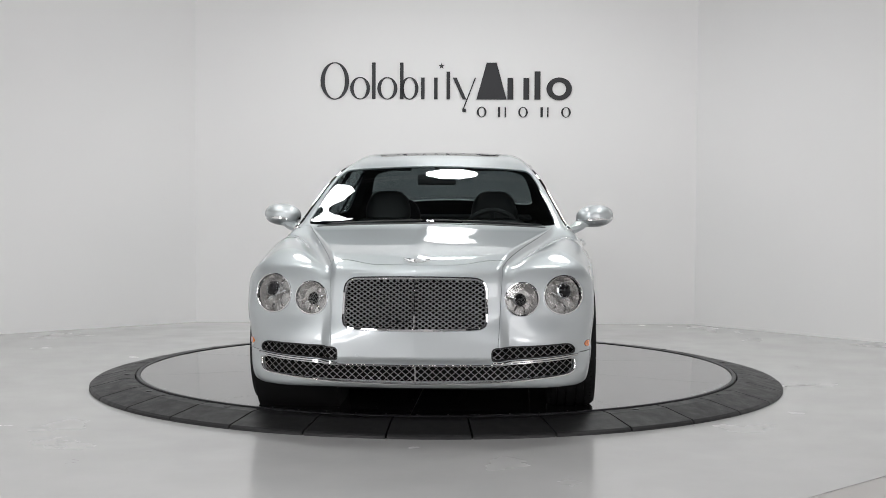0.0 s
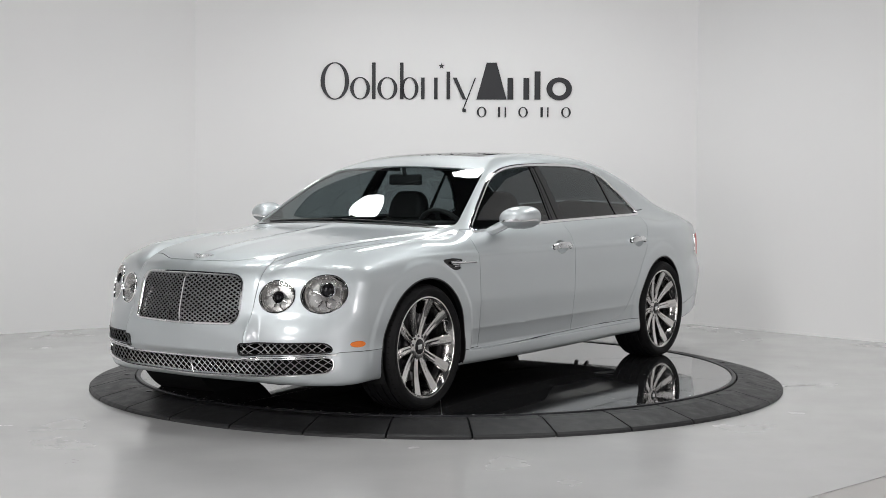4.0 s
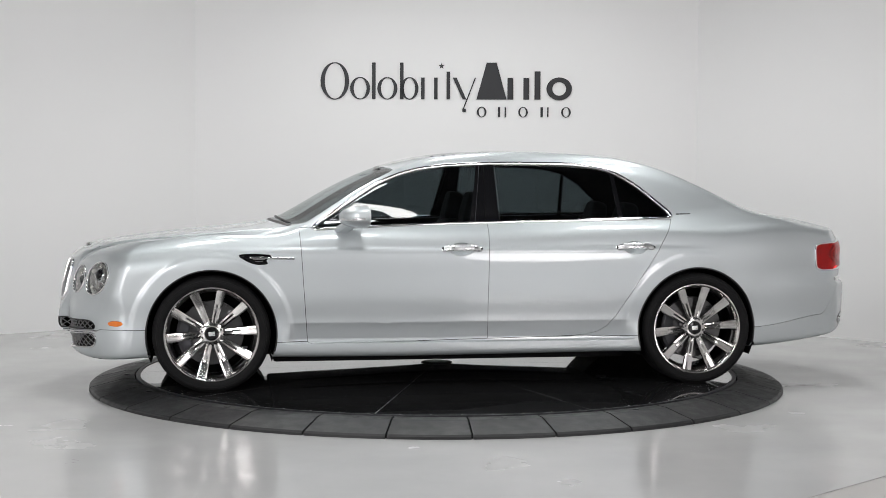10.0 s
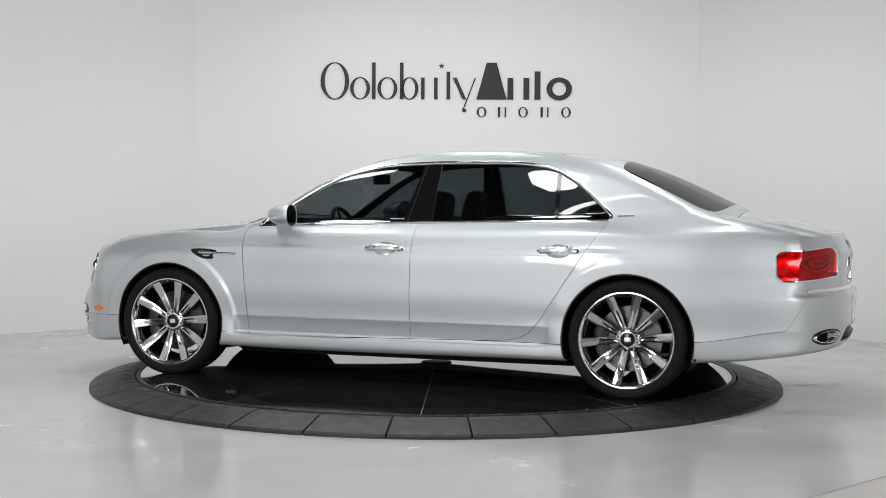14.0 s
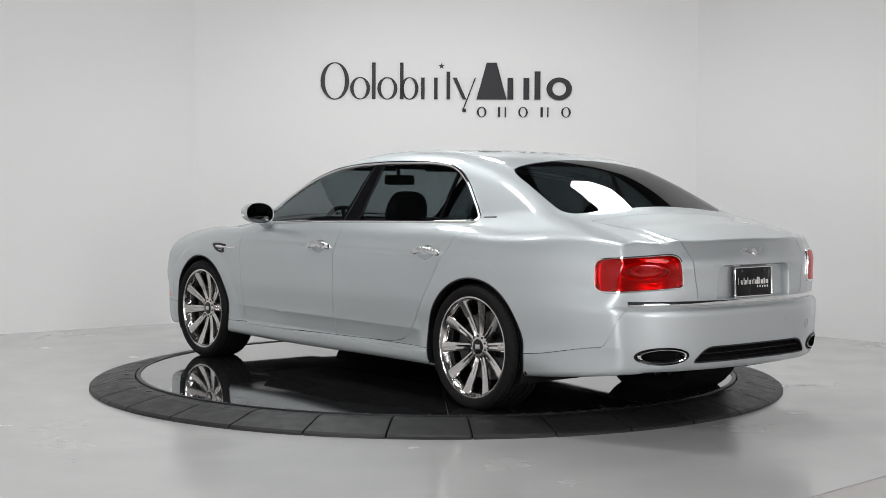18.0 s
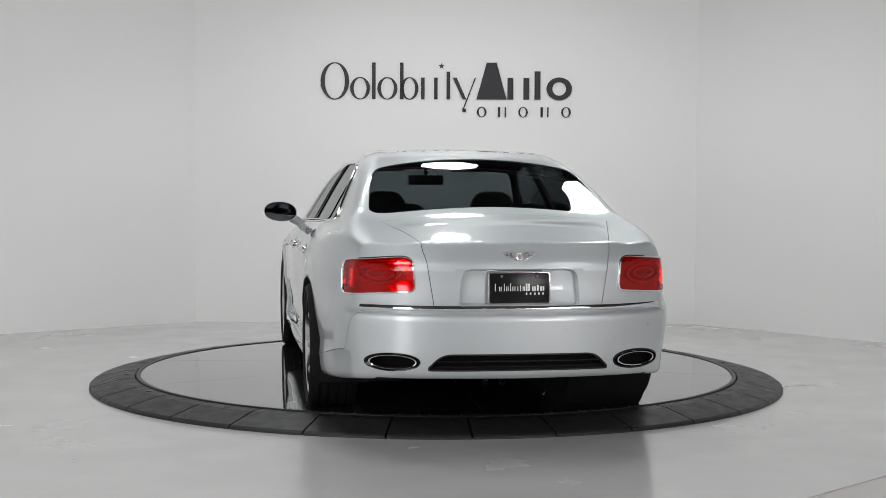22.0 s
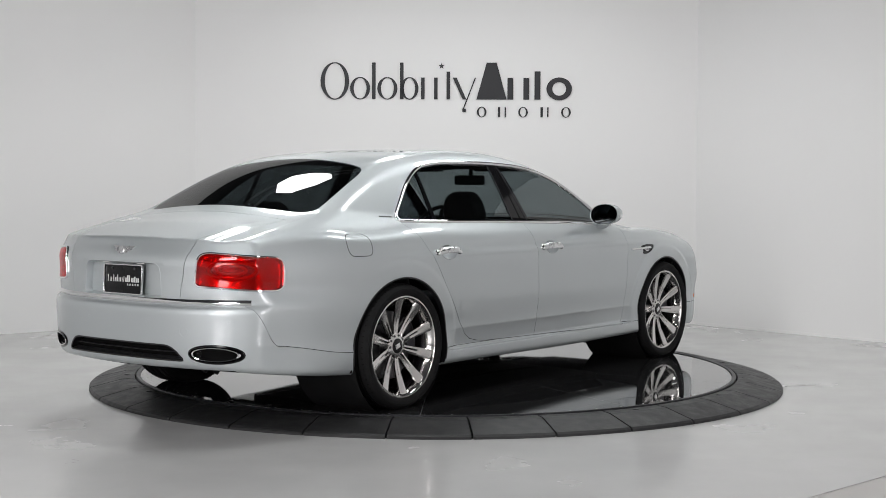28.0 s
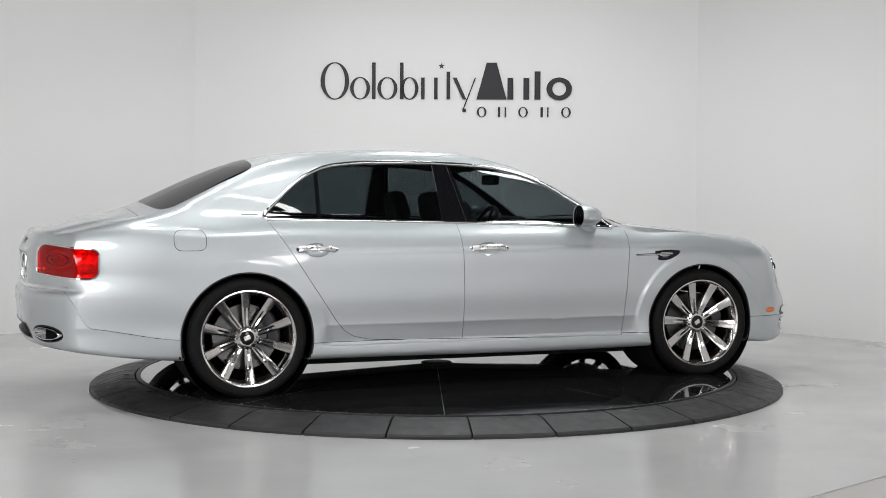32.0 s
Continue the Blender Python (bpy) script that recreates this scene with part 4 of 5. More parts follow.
# ---- wheels ----
def wheel():
    w = empty("wheel")
    w.parent = car
    bm = bmesh.new()
    prof = [(0.262, -0.105), (0.285, -0.122), (0.315, -0.134), (0.338, -0.128), (0.350, -0.112)]
    for z in (-0.075, -0.028, 0.028, 0.075):
        prof += [(0.356, z - 0.016), (0.3555, z - 0.006), (0.348, z - 0.005), (0.348, z + 0.005), (0.3555, z + 0.006), (0.356, z + 0.016)]
    prof += [(0.350, 0.112), (0.338, 0.128), (0.3315, 0.1315), (0.3305, 0.1345), (0.322, 0.1355), (0.321, 0.1335), (0.312, 0.134), (0.297, 0.129), (0.285, 0.118), (0.272, 0.105)]
    lathe(bm, prof, 96)
    part("tyre", bm, RUBBER, w, "low-profile black rubber tyre", angle=35)
    # cross grooves of the shoulders
    bm = bmesh.new()
    for k in range(72):
        a = 2 * math.pi * k / 72
        for z in (0.101, -0.101):
            box(bm, 0.3505, 0, z, 0.0045, 0.005, 0.022, m=Matrix.Rotation(a, 4, "Z"))
    tagged(part("tread_groove", bm, GAP, w, smooth=False), kind="stuff")
    bm = bmesh.new()
    lathe(bm, [(0.2865, 0.112), (0.2885, 0.117), (0.2870, 0.121), (0.2800, 0.1215), (0.2740, 0.117), (0.2690, 0.106), (0.2600, 0.092), (0.252, 0.06), (0.246, 0.0), (0.246, -0.10), (0.262, -0.112)], 96)
    part("rim", bm, RIM_METAL, w, "polished alloy rim", angle=35)
    # one tapered spoke with a raised spine, used ten times
    bm = bmesh.new()
    rows = []
    for k in range(9):
        u = k / 8
        r = 0.050 + (0.272 - 0.050) * u
        wd = 0.0175 + 0.0140 * u ** 0.8
        zc = 0.062 + 0.046 * u ** 1.2 - 0.006 * math.sin(math.pi * u)
        dep = 0.034 - 0.010 * u
        groove = 0.006 * (1 - u) ** 1.2
        sect = [(-wd * 0.75, zc - dep), (-wd, zc - 0.010), (-wd * 0.90, zc - 0.0015), (-wd * 0.45, zc + 0.002), (0, zc + 0.001 - groove), (wd * 0.45, zc + 0.002), (wd * 0.90, zc - 0.0015), (wd, zc - 0.010), (wd * 0.75, zc - dep)]
        rows.append([bm.verts.new((r, s, z)) for s, z in sect])
    for a, b in zip(rows, rows[1:]):
        for i in range(9):
            j = (i + 1) % 9
            bm.faces.new((a[i], b[i], b[j], a[j]))
    bm.faces.new(rows[0])
    bm.faces.new(rows[-1][::-1])
    first = part("spoke", bm, RIM_METAL, w, "polished tapered spoke", angle=28)
    for k in range(1, 10):
        o = first.copy()
        scene.collection.objects.link(o)
        o.rotation_euler = (0, 0, 2 * math.pi * k / 10)
    bm = bmesh.new()
    lathe(bm, [(0.070, 0.020), (0.077, 0.050), (0.074, 0.061), (0.060, 0.067), (0.050, 0.0705), (0.044, 0.071), (0.043, 0.069), (0.0, 0.069)], 40)
    part("hub_cap", bm, RIM_METAL, w, "polished round hub cap", angle=30)
    bm = bmesh.new()
    lathe(bm, [(0.042, 0.0690), (0.0420, 0.0720), (0.038, 0.0735), (0.0, 0.0740)], 32)
    badge = part("hub_badge", bm, PIANO, w, "gloss black centre badge")
    bm = bmesh.new()
    box(bm, 0, 0, 0.0746, 0.038, 0.026, 0.002, 0.0006)
    part("badge_mark", bm, EMBLEM, badge, "plain chrome emblem", angle=30)
    bm = bmesh.new()
    for k in range(10):
        lathe(bm, [(0.0075, 0.055), (0.0075, 0.0685), (0.006, 0.0705), (0.0, 0.0705)], 6, Matrix.Rotation(2 * math.pi * (k + 0.5) / 10, 4, "Z") @ Matrix.Translation((0.060, 0, 0)))
    tagged(part("wheel_bolt", bm, STEEL, w), kind="stuff")
    return w


def brakes(w):
    bm = bmesh.new()
    lathe(bm, [(0.06, 0.022), (0.088, 0.022), (0.090, 0.004), (0.195, 0.004), (0.197, 0.002), (0.197, -0.024), (0.195, -0.026), (0.06, -0.026)], 64)
    part("brake_disc", bm, STEEL, w, "grey steel brake disc", angle=30)
    bm = bmesh.new()
    rows = []
    for k in range(9):
        a = radians(-34 + 68 * k / 8)
        c, s = math.cos(a), math.sin(a)
        rows.append([bm.verts.new((r * c, r * s, z)) for r, z in ((0.135, 0.032), (0.150, 0.040), (0.195, 0.040), (0.212, 0.030), (0.212, -0.04), (0.135, -0.04))])
    for a, b in zip(rows, rows[1:]):
        for i in range(6):
            bm.faces.new((a[i], b[i], b[(i + 1) % 6], a[(i + 1) % 6]))
    bm.faces.new(rows[0])
    bm.faces.new(rows[-1][::-1])
    return part("brake_caliper", bm, DARK_METAL, w, "dark brake caliper", angle=30)


WHEEL_TURN = {(True, 1): 5, (False, 1): 5, (True, -1): 31, (False, -1): 21}


def wheels():
    w = wheel()
    brakes(w)
    first = True
    for ax in (AXLE_F, AXLE_R):
        for sd in (1, -1):
            y = 0.834 if ax > 0 else 0.846
            # the wheel's own z points out of the car
            m = pose(ax, sd * y, WHEEL_Z + 0.003) @ Matrix.Rotation(radians(-90 * sd), 4, "X") @ Matrix.Rotation(radians(WHEEL_TURN[ax > 0, sd]), 4, "Z")
            if first:
                w.matrix_basis = m
                first = False
            else:
                copy_thing(w, m)
            # arch liner
            bm = bmesh.new()
            prof = [(0.399, 0.0), (0.399, 0.46), (0.10, 0.47), (0.0, 0.47)]
            mm = pose(ax, sd * 0.935, WHEEL_Z) @ Matrix.Rotation(radians(90 * sd), 4, "X")
            lathe(bm, prof, 48, mm @ Matrix.Rotation(radians(-25 if sd > 0 else -25), 4, "Z"), arc=230)
            part("arch_liner", bm, UNDER, car)
            # flange of the arch
            ang = np.radians(np.linspace(-22, 202, 60))
            pts = on_side([(ax + (ARCH + 0.001) * math.cos(a), WHEEL_Z + (ARCH + 0.001) * math.sin(a)) for a in ang])
            pts = pts[(pts[:, 2] > 0.21)]
            trim("arch_lip", pts, normals(pts), [(-0.004, -0.03), (0.004, -0.03), (0.004, 0.001), (-0.004, 0.001)], BLACK, car, side=sd)
            # mud flap behind the wheel
            bm = bmesh.new()
            box(bm, ax - 0.398, sd * 0.85, 0.275, 0.012, 0.14, 0.08, 0.004)
            part("mud_flap", bm, RUBBER, car, "black rubber mud flap")


wheels()


# ---- underside ----
def underside():
    bm = bmesh.new()
    box(bm, 0.0, 0, 0.185, 2.30, 1.24, 0.10, 0.02)
    part("floor_pan", bm, UNDER, car)
    for x0, x1, w in ((1.12, 2.15, 0.86), (-1.85, -1.12, 0.88)):
        bm = bmesh.new()
        box(bm, (x0 + x1) / 2, 0, 0.205 + (0.03 if x1 < 0 else 0), x1 - x0, w, 0.09, 0.02)
        part("subframe", bm, UNDER, car)
    for ax in (AXLE_F, AXLE_R):
        bm = bmesh.new()
        sweep(bm, [(ax, -0.72, 0.30), (ax, 0.72, 0.30)], circle_pts(0.035, 10))
        part("axle", bm, DARK_METAL, car)
        for sd in (1, -1):
            bm = bmesh.new()
            sweep(bm, [(ax + 0.28, sd * 0.35, 0.20), (ax + 0.05, sd * 0.72, 0.23)], [(-0.02, -0.03), (0.02, -0.03), (0.02, 0.03), (-0.02, 0.03)])
            part("control_arm", bm, DARK_METAL, car)
    for sd in (1, -1):
        bm = bmesh.new()
        path = curve_pts([(-2.05, sd * 0.045, 0.27), (-2.09, sd * 0.045, 0.215), (-2.10, sd * 0.048, 0.195), (-2.11, sd * 0.050, 0.185)], 5, False)
        sweep(bm, path, circle_pts(0.017, 10), up=(0, 1, 0))
        part("drain_tube", bm, STEEL, car, "grey bent tube under the tail")
    for sd in (1, -1):
        bm = bmesh.new()
        path = curve_pts([(1.0, sd * 0.18, 0.16), (0.2, sd * 0.20, 0.155), (-0.9, sd * 0.22, 0.155), (-1.5, sd * 0.30, 0.24), (-1.9, sd * 0.5, 0.29), (-2.35, sd * 0.62, 0.36)], 6, False)
        sweep(bm, path, circle_pts(0.032, 10))
        part("exhaust_pipe", bm, UNDER, car, "dull dark exhaust pipe")
        bm = bmesh.new()
        box(bm, -2.15, sd * 0.50, 0.385, 0.5, 0.30, 0.15, 0.06, seg=3)
        part("silencer", bm, UNDER, car)


underside()


# ---- front: grilles and lamps ----
def lattice(name, fn, y0, y1, z0, z1, pitch, slope, depth, thick, parent, label):
    """Crossed bars within an outline of the front, set back behind the skin."""
    segs = []
    for s in (1, -1):
        c0, c1 = z0 - abs(slope) * (y1 - y0), z1 + abs(slope) * (y1 - y0)
        c = c0
        while c < c1:
            y = np.linspace(y0, y1, int((y1 - y0) / 0.0125) + 2)
            z = c + slope * (y - y0) if s > 0 else c - slope * (y - y1) - slope * (y1 - y0) + slope * (y1 - y0) * 0
            ok = fn(y, z) < 0.004
            k = 0
            while k < len(y):
                if ok[k]:
                    j = k
                    while j + 1 < len(y) and ok[j + 1]:
                        j += 1
                    if j > k:
                        segs.append((y[k:j + 1], z[k:j + 1], s))
                    k = j
                k += 1
            c += pitch
    bm = bmesh.new()
    allp = np.concatenate([np.stack([a, b], 1) for a, b, _ in segs])
    pts = on_front(allp)
    i = 0
    for a, b, s in segs:
        q = pts[i:i + len(a)]
        i += len(a)
        q = q - [depth + 0.001 * s, 0, 0]
        sweep(bm, [Vector(v) for v in q[::2 if len(q) > 8 else 1]], [(-thick / 2, -thick / 2), (thick / 2, -thick / 2), (thick / 2, thick / 3), (0, thick * 0.7), (-thick / 2, thick / 3)], up=(1, 0, 0))
    return tagged(part(name, bm, WIRE, parent, label, smooth=False), kind="stuff")


def backing(name, mesh, depth, parent, mat=GAP, side=1, both=False):
    p, n, t = mesh
    q = p - np.array([depth, 0, 0])
    return panel(name, (q, n, t), mat, parent, thick=0.0, side=side, both=both)


def mirror_path(q, n):
    """Joins the half border on the left side and its mirror image into one closed path."""
    m = np.concatenate([q, q[::-1][1:-1] * [1, -1, 1]])
    k = np.concatenate([n, n[::-1][1:-1] * [1, -1, 1]])
    return m, k


def front_end():
    g = empty("grille")
    g.parent = car
    tagged(g, "chrome-framed radiator grille with a fine woven mesh")
    lattice("mesh", f_grille, -0.38, 0.38, 0.49, 0.80, 0.0225, 0.66, 0.014, 0.0054, g, "polished crossed wire mesh")
    backing("backing", P["grille"], 0.075, g, both=True)
    q, n = rim_path(P["grille"], 0.012, True)
    q, n = mirror_path(q, n)
    trim("frame", q, n, flat_bar(0.016, 0.016, 0.4), CHROME, g, True, label="polished chrome grille frame", lift=-0.007)
    pts = on_front([(0.0, z) for z in np.linspace(0.518, 0.786, 16)])
    trim("centre_bar", pts, normals(pts), flat_bar(0.009, 0.012), CHROME, g, lift=-0.014)
    # lower openings
    lower = empty("lower_grille")
    lower.parent = car
    tagged(lower, "wide lower bumper grille with chrome mesh")
    lattice("mesh", f_low_mouth, -0.85, 0.85, 0.22, 0.37, 0.036, 0.90, 0.016, 0.0034, lower, "polished crossed wire mesh")
    backing("backing", P["low_mouth"], 0.09, lower, both=True)
    q, n = rim_path(P["low_mouth"], 0.015, True)
    q, n = mirror_path(q, n)
    trim("frame", q, n, flat_bar(0.010, 0.012, 0.4), CHROME, lower, True, lift=-0.006)
    pts = on_front([(0.0, z) for z in np.linspace(0.228, 0.330, 8)])
    trim("centre_bar", pts, normals(pts), flat_bar(0.008, 0.012), CHROME, lower, lift=-0.016)
    for sd in (1, -1):
        o = empty("side_grille")
        o.parent = car
        tagged(o, "slim side intake with chrome mesh")
        m = lambda y, z: f_side_mouth(np.abs(y), z)
        lo, hi = (0.39, 0.85) if sd > 0 else (-0.85, -0.39)
        lattice("mesh", m, lo, hi, 0.34, 0.44, 0.036, 0.90, 0.016, 0.0040, o, "polished crossed wire mesh")
        backing("backing", P["side_mouth"], 0.09, o, side=sd)
        q, n = rim_path(P["side_mouth"], 0.012)
        trim("frame", q, n, flat_bar(0.008, 0.010, 0.4), BLACK, o, True, side=sd, lift=-0.006)
    # bright blade between the openings
        pts = on_front([(y, 0.343 + 0.026 * (y - 0.40) / 0.44) for y in np.linspace(0.40, 0.845, 30)])
        trim("blade", pts, normals(pts), flat_bar(0.013, 0.012, 0.4), CHROME, o, side=sd, label="bright chrome blade", lift=-0.003)
    # lamps
    for key, cy, cz, r in (("lamp_out", 0.770, 0.683, 0.102), ("lamp_in", 0.551, 0.668, 0.088)):
        for sd in (1, -1):
            lamp = empty("headlamp")
            lamp.parent = car
            tagged(lamp, "round clear headlamp with a projector and a ring of small lamps")
            q, n = rim_path(P[key], 0.010)
            trim("bezel", q, n, flat_bar(0.009, 0.009, 0.4), CHROME, lamp, True, side=sd, label="thin chrome bezel", lift=-0.003)
            panel("cup", P[key], BOWL, lamp, thick=0.0, side=sd, lift=-0.050)
            panel("lens", P[key], LENS, lamp, thick=0.0, side=sd, label="clear domed lens")
            c = on_front([(cy, cz)])[0]
            nn = normals([c])[0]
            # the lamp's axis leans from the skin's normal towards straight ahead
            ax = Vector((nn[0] + 0.12, nn[1] * sd, nn[2] * 0.8)).normalized()
            base = Vector((c[0], c[1] * sd, c[2])) - Vector((nn[0], nn[1] * sd, nn[2])) * 0.006
            m = Matrix.Translation(base) @ ax.to_track_quat("Z", "Y").to_matrix().to_4x4()
            bm = bmesh.new()
            lathe(bm, [(r * 1.02, -0.002), (r * 0.97, -0.014), (r * 0.94, -0.030), (r * 0.80, -0.055), (r * 0.45, -0.080), (0.0, -0.085)], 24, m)
            part("bowl", bm, BOWL, lamp, "dim polished lamp bowl", smooth=False)
            # cupped reflectors set side by side in the bowl, under a bright bar
            bm = bmesh.new()
            for u, v, q in ((-0.50, -0.28, 0.40), (0.45, -0.38, 0.42), (0.0, -0.62, 0.34), (-0.42, 0.42, 0.36)):
                lathe(bm, [(r * q, -0.030), (r * q * 0.92, -0.036), (r * q * 0.70, -0.052), (r * q * 0.25, -0.062), (0.0, -0.050)], 12, m @ Matrix.Translation((r * u * sd, r * v, 0)))
            part("reflector", bm, REFLECTOR, lamp, "bright faceted reflector cups", smooth=False)
            bm = bmesh.new()
            box(bm, 0, 0, -0.022, r * 1.25, r * 0.07, 0.006, 0.002, m=m @ Matrix.Translation((0, -r * 0.05, 0)) @ Matrix.Rotation(radians(-24 * sd), 4, "Z"))
            part("brace", bm, CHROME, lamp)
            if key == "lamp_out":
                off = m @ Matrix.Translation(m.inverted().to_3x3() @ Vector((0, r * 0.20 * sd, r * 0.26)))
            else:
                off = m.copy()
            pr = 0.034 if key == "lamp_out" else 0.028
            bm = bmesh.new()
            lathe(bm, [(pr * 1.25, -0.045), (pr * 1.28, -0.022), (pr * 1.12, -0.016), (pr * 1.0, -0.020)], 32, off)
            part("projector_ring", bm, CHROME, lamp, angle=30)
            bm = bmesh.new()
            lathe(bm, [(pr * 1.0, -0.022), (pr * 0.92, -0.012), (pr * 0.7, -0.004), (pr * 0.38, 0.001), (0.0, 0.003)], 32, off)
            part("projector", bm, PIANO, lamp, "dark glass projector lens")
            bm = bmesh.new()
            for k in range(26):
                a = 2 * math.pi * k / 26
                lathe(bm, [(0.0048, -0.024), (0.0045, -0.018), (0.003, -0.014), (0.0, -0.013)], 8, m @ Matrix.Rotation(a, 4, "Z") @ Matrix.Translation((r * 0.87, 0, 0)))
            tagged(part("lamp_bead", bm, BOWL, lamp, "ring of small bright lamps"), kind="stuff")
    for sd in (1, -1):
        panel("side_marker", P["marker"], AMBER, car, side=sd, lift=0.003, thick=0.008, label="oval amber side marker lamp")
    # parking sensors
    for y, z in ((0.295, 0.385), (-0.295, 0.385), (0.72, 0.30), (-0.72, 0.30)):
        if abs(y) > 0.5:
            continue
        p = on_front([(y, z)])[0]
        n = Vector(normals([p])[0])
        bm = bmesh.new()
        lathe(bm, [(0.0105, -0.001), (0.0105, 0.0012), (0.0092, 0.0016), (0.0085, 0.0004), (0.0, 0.0006)], 20, Matrix.Translation(p) @ n.to_track_quat("Z", "Y").to_matrix().to_4x4())
        part("parking_sensor", bm, PAINT, car)


front_end()


def wings(name, at, normal, up, span, parent, label):
    """A winged emblem as plain shapes: an oval boss and two swept plates each side."""
    z = Vector(normal).normalized()
    x = Vector(up).cross(z).normalized()
    y = z.cross(x)
    m = Matrix((x, y, z)).transposed().to_4x4()
    m.translation = Vector(at)
    bm = bmesh.new()
    h = span / 2
    for s in (1, -1):
        for k, (l, y0, y1) in enumerate(((1.0, 0.10, 0.26), (0.88, -0.02, 0.09), (0.70, -0.13, -0.03), (0.48, -0.22, -0.14))):
            pts = [(s * h * 0.14, h * (y0 - 0.03)), (s * h * l * 0.7, h * (y0 + 0.03)), (s * h * l, h * (y1 + 0.05)), (s * h * 0.14, h * y1)]
            lo = [bm.verts.new(m @ Vector((u, v, 0.0))) for u, v in pts]
            hi = [bm.verts.new(m @ Vector((u, v, 0.004 + 0.001 * (3 - k)))) for u, v in pts]
            bm.faces.new(hi)
            bm.faces.new(lo[::-1])
            for i in range(4):
                j = (i + 1) % 4
                bm.faces.new((lo[i], lo[j], hi[j], hi[i]))
    lathe(bm, [(h * 0.20, 0.0), (h * 0.20, 0.006), (h * 0.14, 0.010), (h * 0.12, 0.008), (0, 0.008)], 24, m @ Matrix.Diagonal((1, 1.2, 1, 1)))
    return part(name, bm, EMBLEM, parent, label, angle=25)


q = on_top([(2.335, 0.0)])[0]
wings("bonnet_badge", q + normals([q])[0] * 0.001, normals([q])[0], (-1, 0, 0.3), 0.145, car, "winged chrome emblem on the bonnet")
q = on_back([(0.0, 0.905)])[0]
wings("boot_badge", q + normals([q])[0] * 0.001, normals([q])[0], (0, 0, 1), 0.178, car, "winged chrome emblem on the boot lid")


# ---- rear ----
def rear_end():
    for sd in (1, -1):
        lamp = empty("tail_lamp")
        lamp.parent = car
        tagged(lamp, "wrap-round red tail lamp in a chrome frame")
        panel("lens", P["tail"], RED, lamp, side=sd, lift=0.004, thick=0.0, label="glossy red lens")
        panel("reflector", P["tail"], LAMP_BOWL, lamp, side=sd, lift=-0.020, thick=0.0, label="faceted bright reflector behind the red lens")
        q, n = rim_path(P["tail"], 0.012)
        trim("frame", q, n, [(-0.006, -0.022), (0.006, -0.022), (0.006, 0.006), (0.003, 0.010), (-0.003, 0.010), (-0.006, 0.006)], CHROME, lamp, True, side=sd, label="thin chrome lamp frame", lift=0.0)
        # oval light guide under the lens
        for rx, rz, mat in ((0.112, 0.048, RED_DEEP), (0.068, 0.022, RED_DEEP)):
            pts = []
            for k in range(40):
                a = 2 * math.pi * k / 40
                pts.append((0.690 + rx * math.cos(a) * 0.95, 0.818 + rz * math.sin(a)))
            pts = on_back(pts)
            trim("light_guide", pts, normals(pts), [(-0.009, 0), (0.009, 0), (0.003, 0.006), (-0.003, 0.006)], mat, lamp, True, side=sd, lift=-0.012)
        # exhaust outlet
        tip = empty("exhaust_outlet")
        tip.parent = car
        tagged(tip, "oval chrome exhaust outlet set in the bumper")
        q, n = rim_path(P["pipe"], 0.010)
        trim("surround", q, n, [(-0.016, -0.03), (0.002, -0.03), (0.002, 0.003), (-0.006, 0.001), (-0.016, -0.012)], PIANO, tip, True, side=sd)
        c = q.mean(0)
        bm = bmesh.new()
        rings = []
        for dx, kx, kz in ((0.10, 0.80, 0.72), (0.0, 0.80, 0.72), (-0.010, 0.81, 0.73), (-0.012, 0.86, 0.80), (-0.004, 0.89, 0.84), (0.08, 0.89, 0.84)):
            rings.append([bm.verts.new(((p[0] - c[0]) * kx + c[0] + dx, ((p[1] - c[1]) * kx + c[1]) * sd, (p[2] - c[2]) * kz + c[2])) for p in q])
        for a, b in zip(rings, rings[1:]):
            for i in range(len(a)):
                j = (i + 1) % len(a)
                bm.faces.new((a[i], a[j], b[j], b[i]))
        part("tip", bm, CHROME, tip, "polished oval tailpipe", angle=40)
        bm = bmesh.new()
        bm.faces.new([bm.verts.new((p[0] + 0.055, p[1] * sd, p[2])) for p in q])
        part("dark_inside", bm, GAP, tip)
    # black lower insert
    d = empty("diffuser")
    d.parent = car
    tagged(d, "black lower bumper insert")
    p, n, t = P["diffuser"]
    panel("insert", (p + [0.05, 0, 0], n, t), GAP, d, thick=0.0, both=True)
    q, n = rim_path(P["diffuser"], 0.012, True)
    q, n = mirror_path(q, n)
    trim("edge", q, n, [(-0.004, -0.06), (0.004, -0.06), (0.004, 0.001), (-0.004, 0.001)], BLACK, d, True)
    for z in (0.362, 0.388):
        pts = on_back([(y, z) for y in np.linspace(-0.43, 0.43, 30)]) + [0.035, 0, 0]
        trim("slat", pts, normals(pts), flat_bar(0.005, 0.010), BLACK, d)
    # chrome strip over the bumper
    pts = on_back([(y, 0.650) for y in np.linspace(-0.775, 0.775, 70)])
    trim("bumper_strip", pts, normals(pts), [(-0.017, -0.004), (0.017, -0.004), (0.017, 0.004), (0.002, 0.015), (-0.002, 0.015), (-0.017, 0.004)], CHROME, car, label="long chrome strip above the rear bumper", lift=-0.003)
